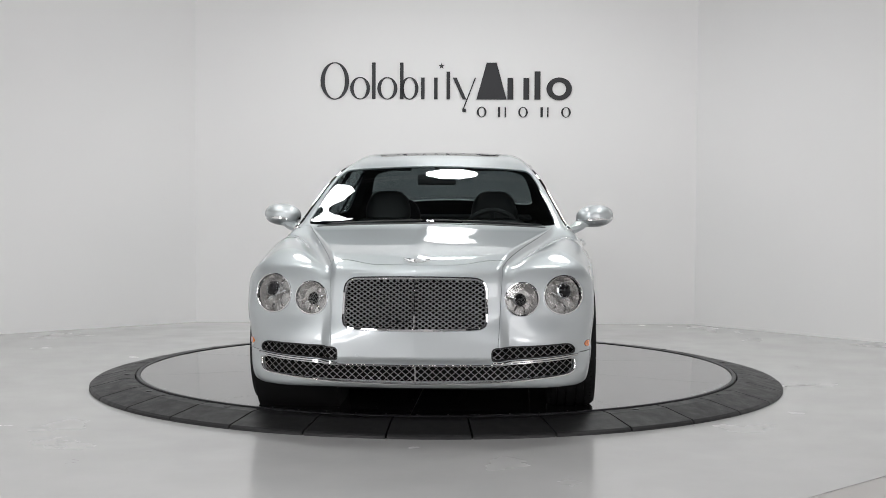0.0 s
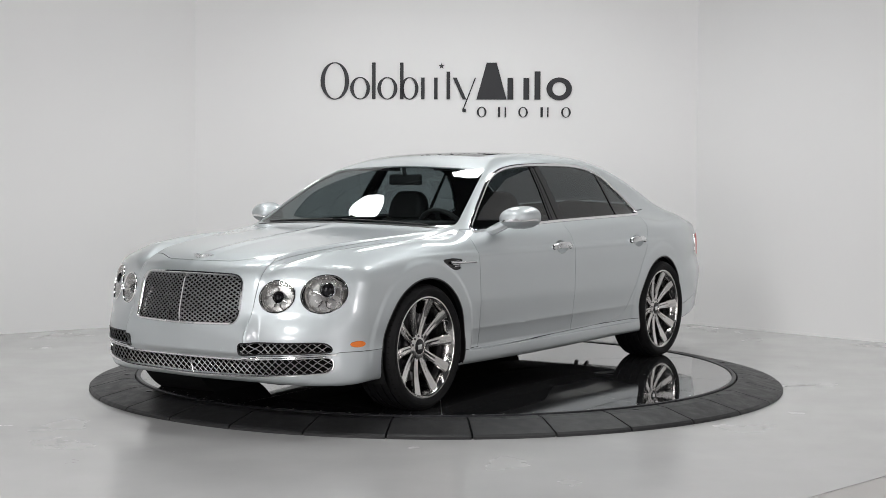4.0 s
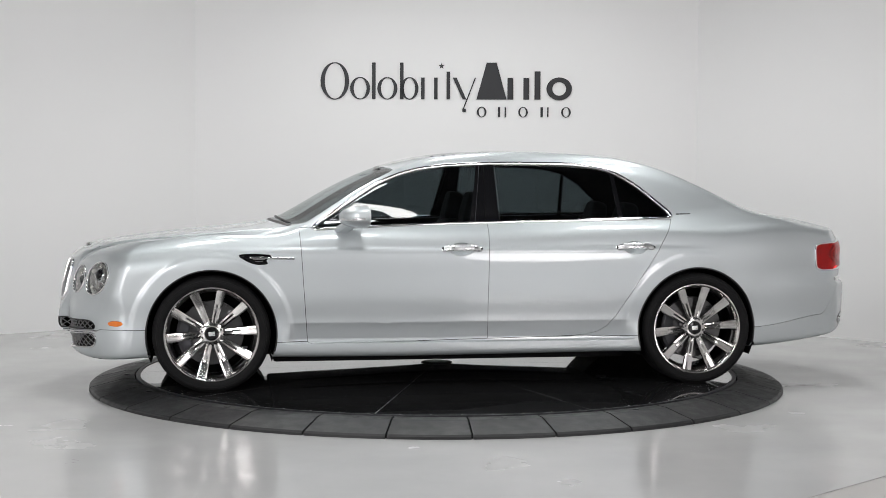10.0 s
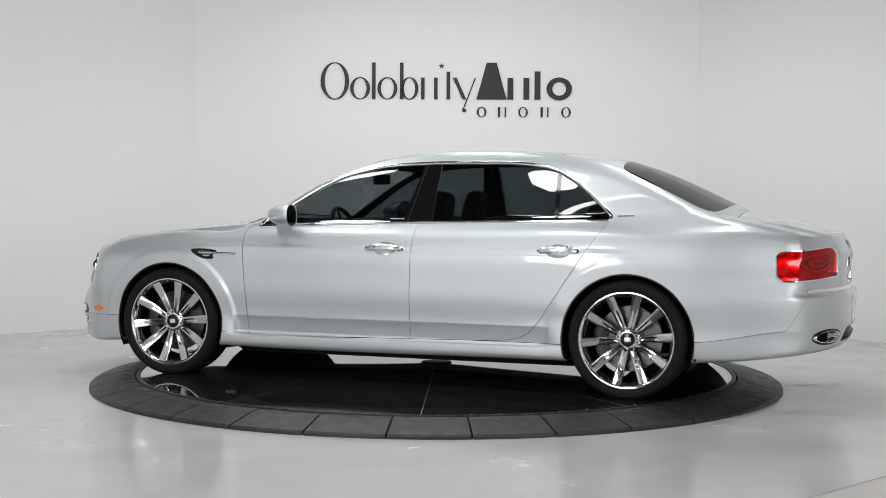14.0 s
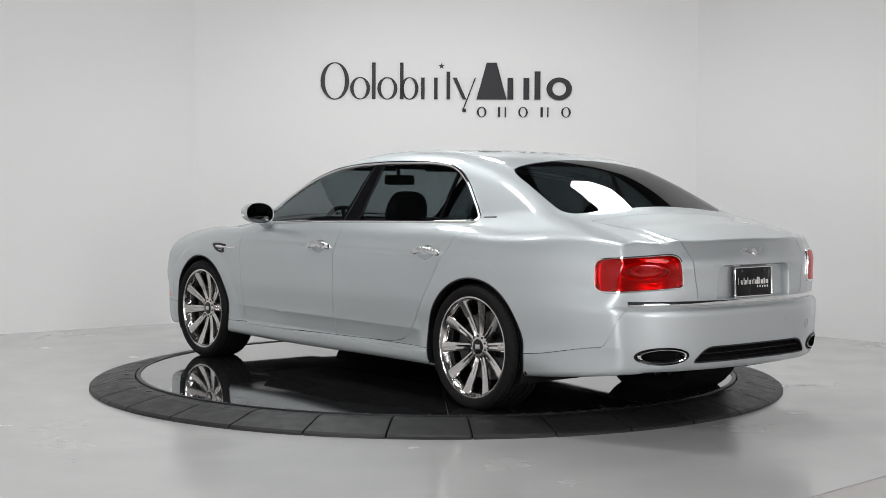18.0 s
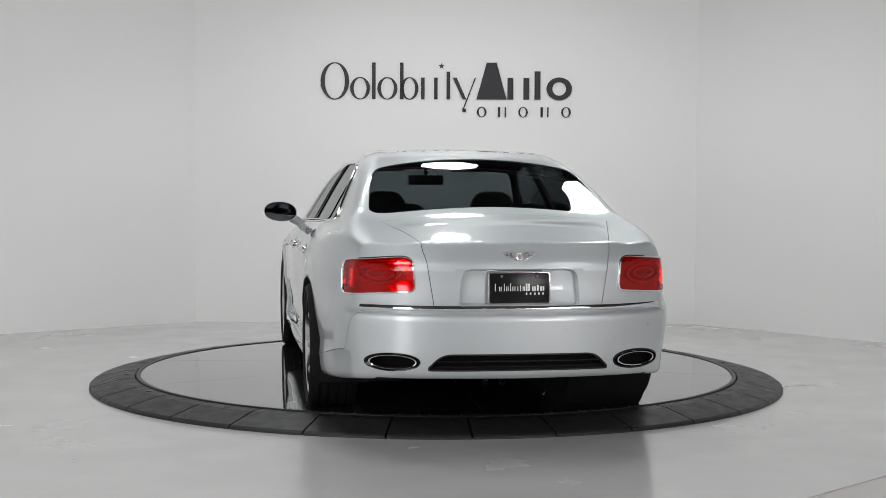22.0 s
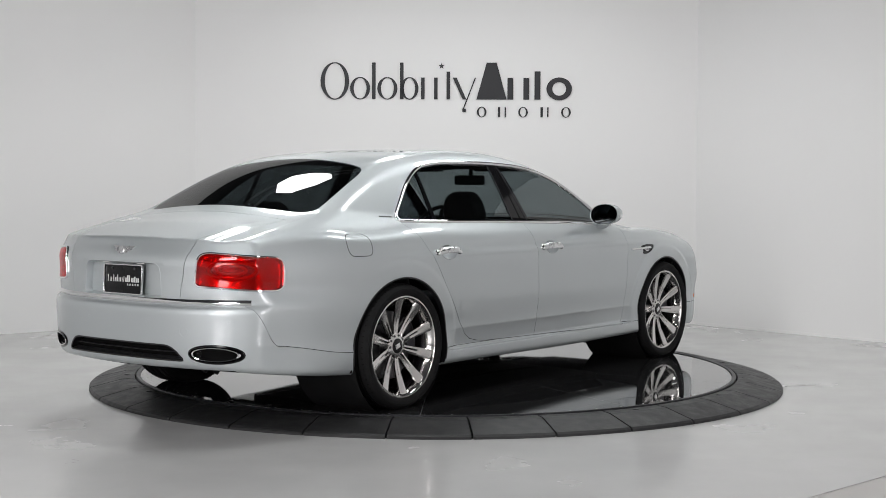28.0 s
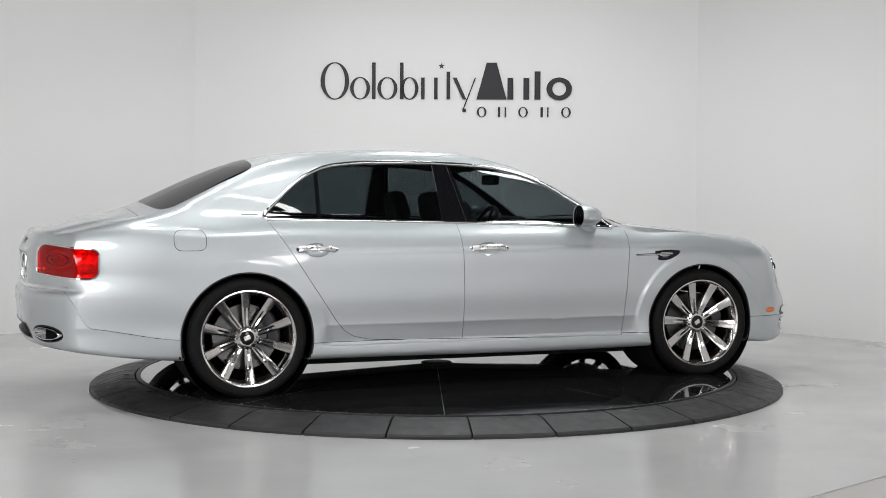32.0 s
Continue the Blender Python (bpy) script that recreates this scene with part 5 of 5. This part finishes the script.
    for y, z in ((0.235, 0.545), (-0.235, 0.545), (0.70, 0.555), (-0.70, 0.555)):
        p = on_back([(y, z)])[0]
        n = Vector(normals([p])[0])
        bm = bmesh.new()
        lathe(bm, [(0.0105, -0.001), (0.0105, 0.0012), (0.0092, 0.0016), (0.0085, 0.0004), (0.0, 0.0006)], 20, Matrix.Translation(p) @ n.to_track_quat("Z", "Y").to_matrix().to_4x4())
        part("parking_sensor", bm, PAINT, car)
    p = on_back([(-0.47, 0.50)])[0]
    bm = bmesh.new()
    n = Vector(normals([p])[0])
    lathe(bm, [(0.026, 0.0002), (0.026, 0.0016), (0.023, 0.0016), (0.023, 0.0002)], 32, Matrix.Translation(p) @ n.to_track_quat("Z", "Y").to_matrix().to_4x4())
    part("tow_eye_cap", bm, PAINT, car)
    # number plate with plain bars for its print
    c = on_back([(0.0, 0.752)])[0]
    n = normals([c])[0]
    z = Vector((n[0], 0, n[2])).normalized()
    x = Vector((0, 0, 1)).cross(z).normalized()
    m = Matrix((x, z.cross(x), z)).transposed().to_4x4()
    m.translation = Vector(c) - z * 0.022
    plate = empty("number_plate")
    plate.parent = car
    tagged(plate, "black dealer plate in a chrome frame with white print bars")
    bm = bmesh.new()
    box(bm, 0, 0, 0.003, 0.298, 0.146, 0.005, 0.002, m=m)
    part("plate", bm, PLATE, plate)
    bm = bmesh.new()
    o = rounded([(-0.153, -0.077), (0.153, -0.077), (0.153, 0.077), (-0.153, 0.077)], 0.012)
    sweep(bm, [m @ Vector((u, v, 0.002)) for u, v in o], flat_bar(0.009, 0.010, 0.4), True, up=lambda i: z)
    part("frame", bm, CHROME, plate)
    for u, w, h, v in bars_of_sign(0.254):
        bm = bmesh.new()
        box(bm, u, v + 0.004, 0.0062, w, h, 0.0016, m=m)
        part("print_bar", bm, WHITE_INK, plate, smooth=False)
    for u in (-0.09, 0.09):
        bm = bmesh.new()
        lathe(bm, [(0.0, 0.010), (0.006, 0.009), (0.007, 0.005)], 12, m @ Matrix.Translation((u, 0.058, 0)))
        part("screw", bm, STEEL, plate)
    # recess of the plate
    rec = empty("plate_recess")
    rec.parent = boot
    p, n, t = P["recess"]
    panel("back_face", (p + [0.042, 0, 0], n, t), PAINT, rec, thick=0.0, both=True)
    q, n = rim_path(P["recess"], 0.010, True)
    q, n = mirror_path(q, n)
    trim("edge", q, n, [(-0.004, -0.05), (0.001, -0.05), (0.003, -0.004), (0.001, 0.0012), (-0.003, 0.0012), (-0.005, -0.003)], PAINT, rec, True)
    # lights over the plate
    for s in (1, -1):
        bm = bmesh.new()
        pt = on_back([(s * 0.14, 0.836)])[0]
        box(bm, pt[0] + 0.022, s * 0.14, 0.842, 0.02, 0.05, 0.008, 0.002)
        part("plate_lamp", bm, WHITE_INK, car)


def bars_of_sign(width):
    """The two lines of the dealer's mark as plain bars: (x, width, height, y) from the middle of the mark."""
    rows = []
    k = width / 1.0
    # tall and low thin strokes, then four heavy blocks, then a spaced lower line
    thin = ((0.02, 1.0), (0.105, 0.62), (0.135, 0.62), (0.200, 1.0), (0.245, 0.62), (0.275, 0.62), (0.325, 1.0), (0.370, 0.62), (0.412, 0.62), (0.470, 0.62), (0.525, 0.8), (0.575, 0.62), (0.605, 0.62))
    for x, h in thin:
        rows.append(((x - 0.5) * k, 0.016 * k, 0.145 * h * k, (0.145 * h - 0.145) / 2 * k))
    for x, w, h in ((0.645, 0.035, 1.0), (0.695, 0.035, 1.0), (0.770, 0.030, 0.62), (0.815, 0.030, 0.62), (0.870, 0.038, 0.82), (0.935, 0.032, 0.62), (0.982, 0.032, 0.62)):
        rows.append(((x - 0.5) * k, w * k, 0.145 * h * k, (0.145 * h - 0.145) / 2 * k))
    for x in (0.645, 0.725, 0.81, 0.89, 0.975):
        rows.append(((x - 0.5) * k, 0.028 * k, 0.042 * k, -0.125 * k))
    return rows


rear_end()


# ---- sides: handles, vents, mirrors, flap ----
def handle(x0, x1, z, door, sd):
    xm = (x0 + x1) / 2
    h = empty("door_handle")
    h.parent = door
    tagged(h, "bowed chrome door handle")
    # shallow cup behind the grip
    c = on_side([(xm, z)])[0]
    n = normals([c])[0]
    t = Vector((1, 0, 0))
    zz = Vector(n)
    yy = zz.cross(t).normalized()
    t = yy.cross(zz).normalized()
    m = Matrix((t, yy, zz)).transposed().to_4x4()
    m.translation = Vector(c)
    mir = Matrix.Diagonal((1, sd, 1, 1))
    p, n, t = P["cup_front" if xm > -0.5 else "cup_rear"]
    cx, cz = CUPS[0 if xm > -0.5 else 1]
    du, dv = (p[:, 0] - cx) / CUP_RX, (p[:, 2] - cz) / CUP_RZ
    sink = np.stack([-2 * du / CUP_RX, 0 * du, -2 * dv / CUP_RZ], 1) * CUP_DEEP
    n2 = n + sink
    n2 /= np.linalg.norm(n2, axis=1)[:, None]
    panel("cup", (p - n * (CUP_DEEP * np.maximum(1 - du * du - dv * dv, 0))[:, None], n2, t), PAINT, h, thick=0.0, side=sd, label="hollow behind the grip")
    bm = bmesh.new()
    n_ = 14
    rings = []
    L = (x0 - x1) / 2
    for k in range(n_ + 1):
        u = -1 + 2 * k / n_
        out = 0.005 + 0.024 * (1 - abs(u) ** 3.2)
        hh = 0.0215 * (1 - 0.22 * abs(u) ** 4)
        th = 0.0095
        rings.append([bm.verts.new(mir @ m @ Vector((u * L, hh * math.cos(a), out + th * math.sin(a)))) for a in [2 * math.pi * j / 12 for j in range(12)]])
    for a, b in zip(rings, rings[1:]):
        for i in range(12):
            j = (i + 1) % 12
            bm.faces.new((a[i], a[j], b[j], b[i]))
    bm.faces.new(rings[0])
    bm.faces.new(rings[-1][::-1])
    part("grip", bm, EMBLEM, h, "bright chrome grip")
    for u in (-1, 1):
        bm = bmesh.new()
        lathe(bm, [(0.023, 0.0), (0.022, 0.008), (0.013, 0.013), (0.0, 0.014)], 20, mir @ m @ Matrix.Translation((u * L * 0.92, 0, 0)) @ Matrix.Diagonal((1.1, 0.8, 1, 1)))
        part("mount", bm, CHROME, h)


def side_mirror(sd):
    mi = empty("door_mirror")
    mi.parent = car
    tagged(mi, "silver door mirror with a chrome-lined indicator strip")
    cx, cy, cz = 0.652, 1.026 if sd > 0 else 0.985, 1.062

    def ring(bm, dx, k, n=40):
        vs = []
        for i in range(n):
            a = 2 * math.pi * i / n
            c, s = math.cos(a), math.sin(a)
            y = 0.120 * k * math.copysign(abs(c) ** 0.90, c)
            z = (0.074 if s > 0 else 0.068) * k * math.copysign(abs(s) ** 0.90, s) + 0.05 * y
            vs.append(bm.verts.new((cx + dx - 0.16 * y, (cy + y) * sd, cz + z)))
        return vs

    def skin_rings(bm, rows):
        rings = [ring(bm, dx, k) for dx, k in rows]
        for a, b in zip(rings, rings[1:]):
            for i in range(len(a)):
                j = (i + 1) % len(a)
                bm.faces.new((a[i], a[j], b[j], b[i]))
        return rings
    bm = bmesh.new()
    rows = [(-0.036, 0.945), (-0.046, 0.955), (-0.048, 0.985)] + [(-0.042 + 0.155 * math.sin(a), max(math.cos(a), 0.0) ** 0.8) for a in [math.pi / 2 * k / 12 for k in range(12)]]
    r = skin_rings(bm, rows)
    bm.faces.new(r[-1])
    part("housing", bm, PAINT, mi, angle=50)
    bm = bmesh.new()
    r = skin_rings(bm, [(-0.030, 0.955), (-0.045, 0.950), (-0.045, 0.925), (-0.030, 0.915)])
    part("glass_surround", bm, PIANO, mi, "gloss black surround of the mirror glass", angle=50)
    bm = bmesh.new()
    r = skin_rings(bm, [(-0.020, 0.925), (-0.038, 0.920), (-0.040, 0.90), (-0.0415, 0.6), (-0.042, 0.2)])
    bm.faces.new(r[-1])
    part("mirror_glass", bm, MIRROR, mi, "dark mirror glass", angle=40)
    # indicator strip round the front
    bm = bmesh.new()
    path = []
    for k in range(21):
        a = radians(-78 + 156 * k / 20)
        path.append((cx - 0.042 + 0.155 * math.cos(a) ** 1.1 - 0.0185 * math.sin(a), (cy + 0.119 * math.sin(a)) * sd, cz - 0.014 + 0.006 * math.sin(a)))
    sweep(bm, path, [(-0.003, -0.007), (0.004, -0.007), (0.005, 0.007), (-0.003, 0.007)], up=(0, 0, 1))
    part("indicator", bm, INDICATOR, mi, "clear indicator strip with chrome lining")
    # foot on the door
    bm = bmesh.new()
    path = curve_pts([(0.735, 0.860 * sd, 0.974), (0.725, 0.895 * sd, 0.990), (0.70, 0.93 * sd, 1.012), (0.68, 0.965 * sd, 1.032)], 4, False)
    sweep(bm, path, [(-0.042, -0.020), (0.0, -0.030), (0.042, -0.020), (0.050, 0.0), (0.042, 0.020), (0.0, 0.030), (-0.042, 0.020), (-0.050, 0.0)], up=(0, 0, 1))
    part("foot", bm, PAINT, mi)


def sides():
    for sd in (1, -1):
        handle(0.112, -0.118, 0.862, doors["f", sd], sd)
        handle(-1.003, -1.233, 0.868, doors["r", sd], sd)
        side_mirror(sd)
        v = empty("fender_vent")
        v.parent = car
        tagged(v, "black wing vent with chrome blades")
        panel("recess", P["vent"], PIANO, v, side=sd, lift=-0.004, thick=0.002)
        xs = np.linspace(1.305, 1.035, 16)
        pts = on_side([(x, 0.8155 - 0.006 * (1 - (x - 1.035) / 0.27)) for x in xs])
        trim("spear", pts, normals(pts), flat_bar(0.014, 0.009, 0.45), CHROME, v, side=sd, label="chrome spear")
        for z, a, b in ((0.822, 1.30, 1.22), (0.804, 1.285, 1.215), (0.794, 1.27, 1.225)):
            pts = on_side([(x, z) for x in np.linspace(a, b, 8)])
            trim("vent_blade", pts, normals(pts), flat_bar(0.0045, 0.006), CHROME, v, side=sd, lift=-0.001)
        # small script on the rear pillar, as plain bars
        for k, (x, w) in enumerate(((-1.452, 0.020), (-1.478, 0.018), (-1.503, 0.022), (-1.530, 0.018))):
            pts = on_side([(x - w / 2 + w * j / 3, 1.078 + 0.001 * k) for j in range(4)])
            trim("script_bar", pts, normals(pts), flat_bar(0.008, 0.003), STEEL, car, side=sd, lift=0.0005)
    # filler flap, on the right side only
    o = rounded([(-1.775, 0.872), (-1.962, 0.872), (-1.962, 0.992), (-1.775, 0.992)], 0.05, 6)
    pts = on_side(o)
    trim("filler_flap_seam", pts, normals(pts), [(-0.0016, -0.004), (0.0016, -0.004), (0.0016, 0.0006), (-0.0016, 0.0006)], GAP, car, True, side=-1)


sides()


# ---- cabin ----
def cushioned(shape, t, m, name, parent):
    """A padded slab: an outline of (across, up) with its front and back bulging by t."""
    c = Vector((sum(u for u, v in shape) / len(shape), sum(v for u, v in shape) / len(shape)))
    bm = bmesh.new()
    rings = []
    for d, k in ((-1.0, 0.55), (-0.92, 0.82), (-0.55, 0.96), (0.0, 1.0), (0.55, 0.96), (0.92, 0.82), (1.0, 0.55)):
        rings.append([bm.verts.new(m @ Vector((d * t, c.x + (u - c.x) * k, c.y + (v - c.y) * (0.25 + 0.75 * k)))) for u, v in shape])
    for a, b in zip(rings, rings[1:]):
        for i in range(len(a)):
            j = (i + 1) % len(a)
            bm.faces.new((a[i], a[j], b[j], b[i]))
    bm.faces.new(rings[0])
    bm.faces.new(rings[-1][::-1])
    return part(name, bm, LEATHER, parent)


def seat(x, y, w, parent_label, back_h=0.60):
    s = empty("seat")
    s.parent = car
    tagged(s, parent_label)
    bm = bmesh.new()
    box(bm, x + 0.12, y, 0.50, 0.52, w, 0.18, 0.06, seg=3)
    part("cushion", bm, LEATHER, s)
    h = back_h
    shape = rounded([(-w / 2, 0.0), (w / 2, 0.0), (w / 2, h * 0.80), (w * 0.40, h), (-w * 0.40, h), (-w / 2, h * 0.80)], [0.05, 0.05, 0.10, 0.10, 0.10, 0.10], 5)
    cushioned(shape, 0.075, pose(x - 0.14, y, 0.52, 0, -16, 0), "backrest", s)
    k = w * 0.31
    shape = rounded([(-k, h - 0.03), (k, h - 0.03), (k * 0.96, h + 0.10), (k * 0.62, h + 0.185), (-k * 0.62, h + 0.185), (-k * 0.96, h + 0.10)], 0.06, 5)
    cushioned(shape, 0.055, pose(x - 0.14, y, 0.52, 0, -14, 0), "headrest", s)
    return s


def cabin():
    bm = bmesh.new()
    box(bm, -0.35, 0, 0.36, 2.7, 1.5, 0.06, 0.02)
    part("cabin_floor", bm, CABIN, car)
    for y in (0.37, -0.37):
        seat(0.12, y, 0.52, "dark leather front seat with a headrest", 0.53)
    for y in (0.38, -0.38):
        seat(-0.95, y, 0.56, "dark leather rear seat with a headrest", 0.46)
    bm = bmesh.new()
    box(bm, -1.0, 0, 0.70, 0.5, 0.22, 0.5, 0.06, seg=3)
    part("rear_armrest", bm, LEATHER, car)
    bm = bmesh.new()
    box(bm, -1.72, 0, 1.00, 0.78, 1.30, 0.03, 0.012)
    part("parcel_shelf", bm, CABIN, car)
    bm = bmesh.new()
    box(bm, 0, 0, 0, 0.55, 1.46, 0.24, 0.09, m=pose(0.86, 0, 0.885, 0, 4, 0), seg=4)
    part("dashboard", bm, CABIN, car)
    bm = bmesh.new()
    box(bm, 0.66, 0.37, 1.0, 0.22, 0.36, 0.07, 0.03, seg=3)
    part("binnacle", bm, CABIN, car)
    bm = bmesh.new()
    box(bm, 0.15, 0, 0.58, 1.1, 0.24, 0.30, 0.04, seg=3)
    part("console", bm, CABIN, car)
    sw = empty("steering_wheel")
    sw.parent = car
    tagged(sw, "dark leather steering wheel")
    m = pose(0.50, 0.37, 0.93, 0, -66, 0)
    bm = bmesh.new()
    pts = [m @ Vector((0.185 * math.cos(a), 0.185 * math.sin(a), 0)) for a in [2 * math.pi * k / 40 for k in range(40)]]
    ax = (m.to_3x3() @ Vector((0, 0, 1))).normalized()
    sweep(bm, pts, circle_pts(0.016, 10), True, up=lambda i: ax)
    part("wheel_rim", bm, LEATHER, sw)
    bm = bmesh.new()
    box(bm, 0, 0, -0.01, 0.13, 0.14, 0.05, 0.02, m=m)
    part("boss", bm, LEATHER, sw)
    for a in (0, 180, 270):
        bm = bmesh.new()
        box(bm, 0.12, 0, -0.005, 0.13, 0.03, 0.015, 0.004, m=m @ Matrix.Rotation(radians(a + 90), 4, "Z"))
        part("wheel_spoke", bm, LEATHER, sw)
    rv = empty("rear_view_mirror")
    rv.parent = car
    tagged(rv, "black rear-view mirror behind the windscreen")
    bm = bmesh.new()
    box(bm, 0.40, 0, 1.295, 0.035, 0.255, 0.070, 0.016, seg=3)
    part("mirror_head", bm, CABIN, rv)
    bm = bmesh.new()
    sweep(bm, [(0.41, 0, 1.32), (0.42, 0, 1.38)], circle_pts(0.014, 8), up=(1, 0, 0))
    part("stalk", bm, CABIN, rv)
    for y in (0.36, -0.36):
        bm = bmesh.new()
        box(bm, 0.27, y, 1.365, 0.13, 0.36, 0.02, 0.006, m=None)
        part("sun_visor", bm, CABIN, car)
    # wipers at the foot of the windscreen
    for y0, y1 in ((0.62, 0.02), (-0.05, -0.62)):
        ys = np.linspace(y0, y1, 14)
        pts = on_top([(1.105 - 0.16 * y * y, y) for y in ys])
        trim("wiper", pts, normals(pts), flat_bar(0.012, 0.007, 0.4), BLACK, car, lift=0.0)
    ys = np.linspace(-0.70, 0.70, 40)
    pts = on_top([(1.152 - 0.20 * y * y, y) for y in ys])
    trim("cowl", pts, normals(pts), flat_bar(0.024, 0.003, 0.2), BLACK, car, lift=0.0)


cabin()


# ---- the dark sign on the back wall: its mark as plain strokes and blocks ----
def wall_sign():
    sign = empty("wall_sign", pose(0.078, 3.848, 0, 0, 0, -0.927), "black dealer mark of thin strokes and heavy blocks on the wall", "sign")
    x0, zb = -1.201, 2.157
    H, X = 0.350, 0.208

    def plate(q, name):
        """A flat dark plate 14 mm proud of the wall, from an outline of (across, up)."""
        bm = bmesh.new()
        lo = [bm.verts.new((x0 + u * 0.992, 0.0, zb + v)) for u, v in q]
        hi = [bm.verts.new((x0 + u * 0.992, -0.014, zb + v)) for u, v in q]
        bm.faces.new(hi)
        for k in range(len(q)):
            j = (k + 1) % len(q)
            bm.faces.new((lo[k], lo[j], hi[j], hi[k]))
        part(name, bm, BLACK_INK, sign, smooth=False)

    def bar(cx, cz, w, h, lean=0.0, name="stroke"):
        plate([(cx - w / 2 - lean, cz - h / 2), (cx + w / 2 - lean, cz - h / 2), (cx + w / 2 + lean, cz + h / 2), (cx - w / 2 + lean, cz + h / 2)], name)

    def oval(cx, cz, rx, rz, heavy, fine, name="oval"):
        """An oval ring, heavy at its sides and fine above and below."""
        bm = bmesh.new()
        rows = []
        for k in range(40):
            c, d = math.cos(2 * math.pi * k / 40), math.sin(2 * math.pi * k / 40)
            rows.append([bm.verts.new((x0 + cx * 0.992 + u * c, y0, zb + cz + v * d)) for u, v, y0 in ((rx, rz, 0.0), (rx, rz, -0.014), (rx - heavy, rz - fine, -0.014), (rx - heavy, rz - fine, 0.0))])
        for k in range(40):
            p, q = rows[k], rows[(k + 1) % 40]
            for i in range(3):
                bm.faces.new((p[i], q[i], q[i + 1], p[i + 1]))
        part(name, bm, BLACK_INK, sign, smooth=False)

    # fine part of the mark: ovals and upright strokes, tall and low
    oval(0.137, H / 2 - 0.002, 0.137, H / 2 + 0.004, 0.040, 0.010)
    for cx in (0.382, 0.646):
        oval(cx, X / 2, 0.096, X / 2 + 0.003, 0.034, 0.008)
    oval(0.860, X / 2, 0.086, X / 2 + 0.003, 0.032, 0.008)
    for cx, h in ((0.514, H), (0.785, H), (0.989, X), (1.115, X), (1.236, 0.265)):
        bar(cx, h / 2, 0.034, h)
    bar(1.345, X / 2, 0.036, X, -0.048)
    bar(1.440, X / 2 - 0.045, 0.012, X + 0.09, 0.058)
    bar(1.390, -0.105, 0.034, 0.030, name="dot")
    # heavy part: a wedge, upright blocks and a heavy ring
    plate([(1.508, 0.0), (1.800, 0.0), (1.702, 0.352), (1.606, 0.352)], "block")
    for cx in (1.836, 1.990):
        bar(cx, X / 2, 0.056, X, name="block")
    bar(2.098, 0.135, 0.056, 0.270, name="block")
    oval(2.308, X / 2, 0.122, X / 2 + 0.005, 0.056, 0.044, "ring")
    # small spaced line below
    for k, cx in enumerate((1.560, 1.758, 1.960, 2.170, 2.375)):
        if k % 2 == 0:
            oval(cx, -0.120, 0.046, 0.050, 0.018, 0.006)
        else:
            bar(cx - 0.030, -0.120, 0.022, 0.096)
            bar(cx + 0.030, -0.120, 0.012, 0.096)
    # little star
    plate([(1.170 + 0.030 * (1 if k % 2 == 0 else 0.42) * math.sin(math.pi * k / 5), 0.318 + 0.030 * (1 if k % 2 == 0 else 0.42) * math.cos(math.pi * k / 5)) for k in range(10)], "star")


wall_sign()


# ---- motion: the disc and the car on it turn together at an even pace ----
def motions():
    rows_car, rows_disc = [], []
    drift = spline(*TURN_DRIFT)
    for k in range(33):
        t = float(k)
        turn = -90 - (TURN_0 + TURN_RATE * t + float(drift(t)))
        m = Matrix.Rotation(radians(turn), 4, "Z")
        rows_disc.append((t, m))
        rows_car.append((t, m @ Matrix.Translation((-CAR_OFF[0], -CAR_OFF[1], TABLE_Z))))
    walk(disc, rows_disc)
    walk(car, rows_car)


motions()
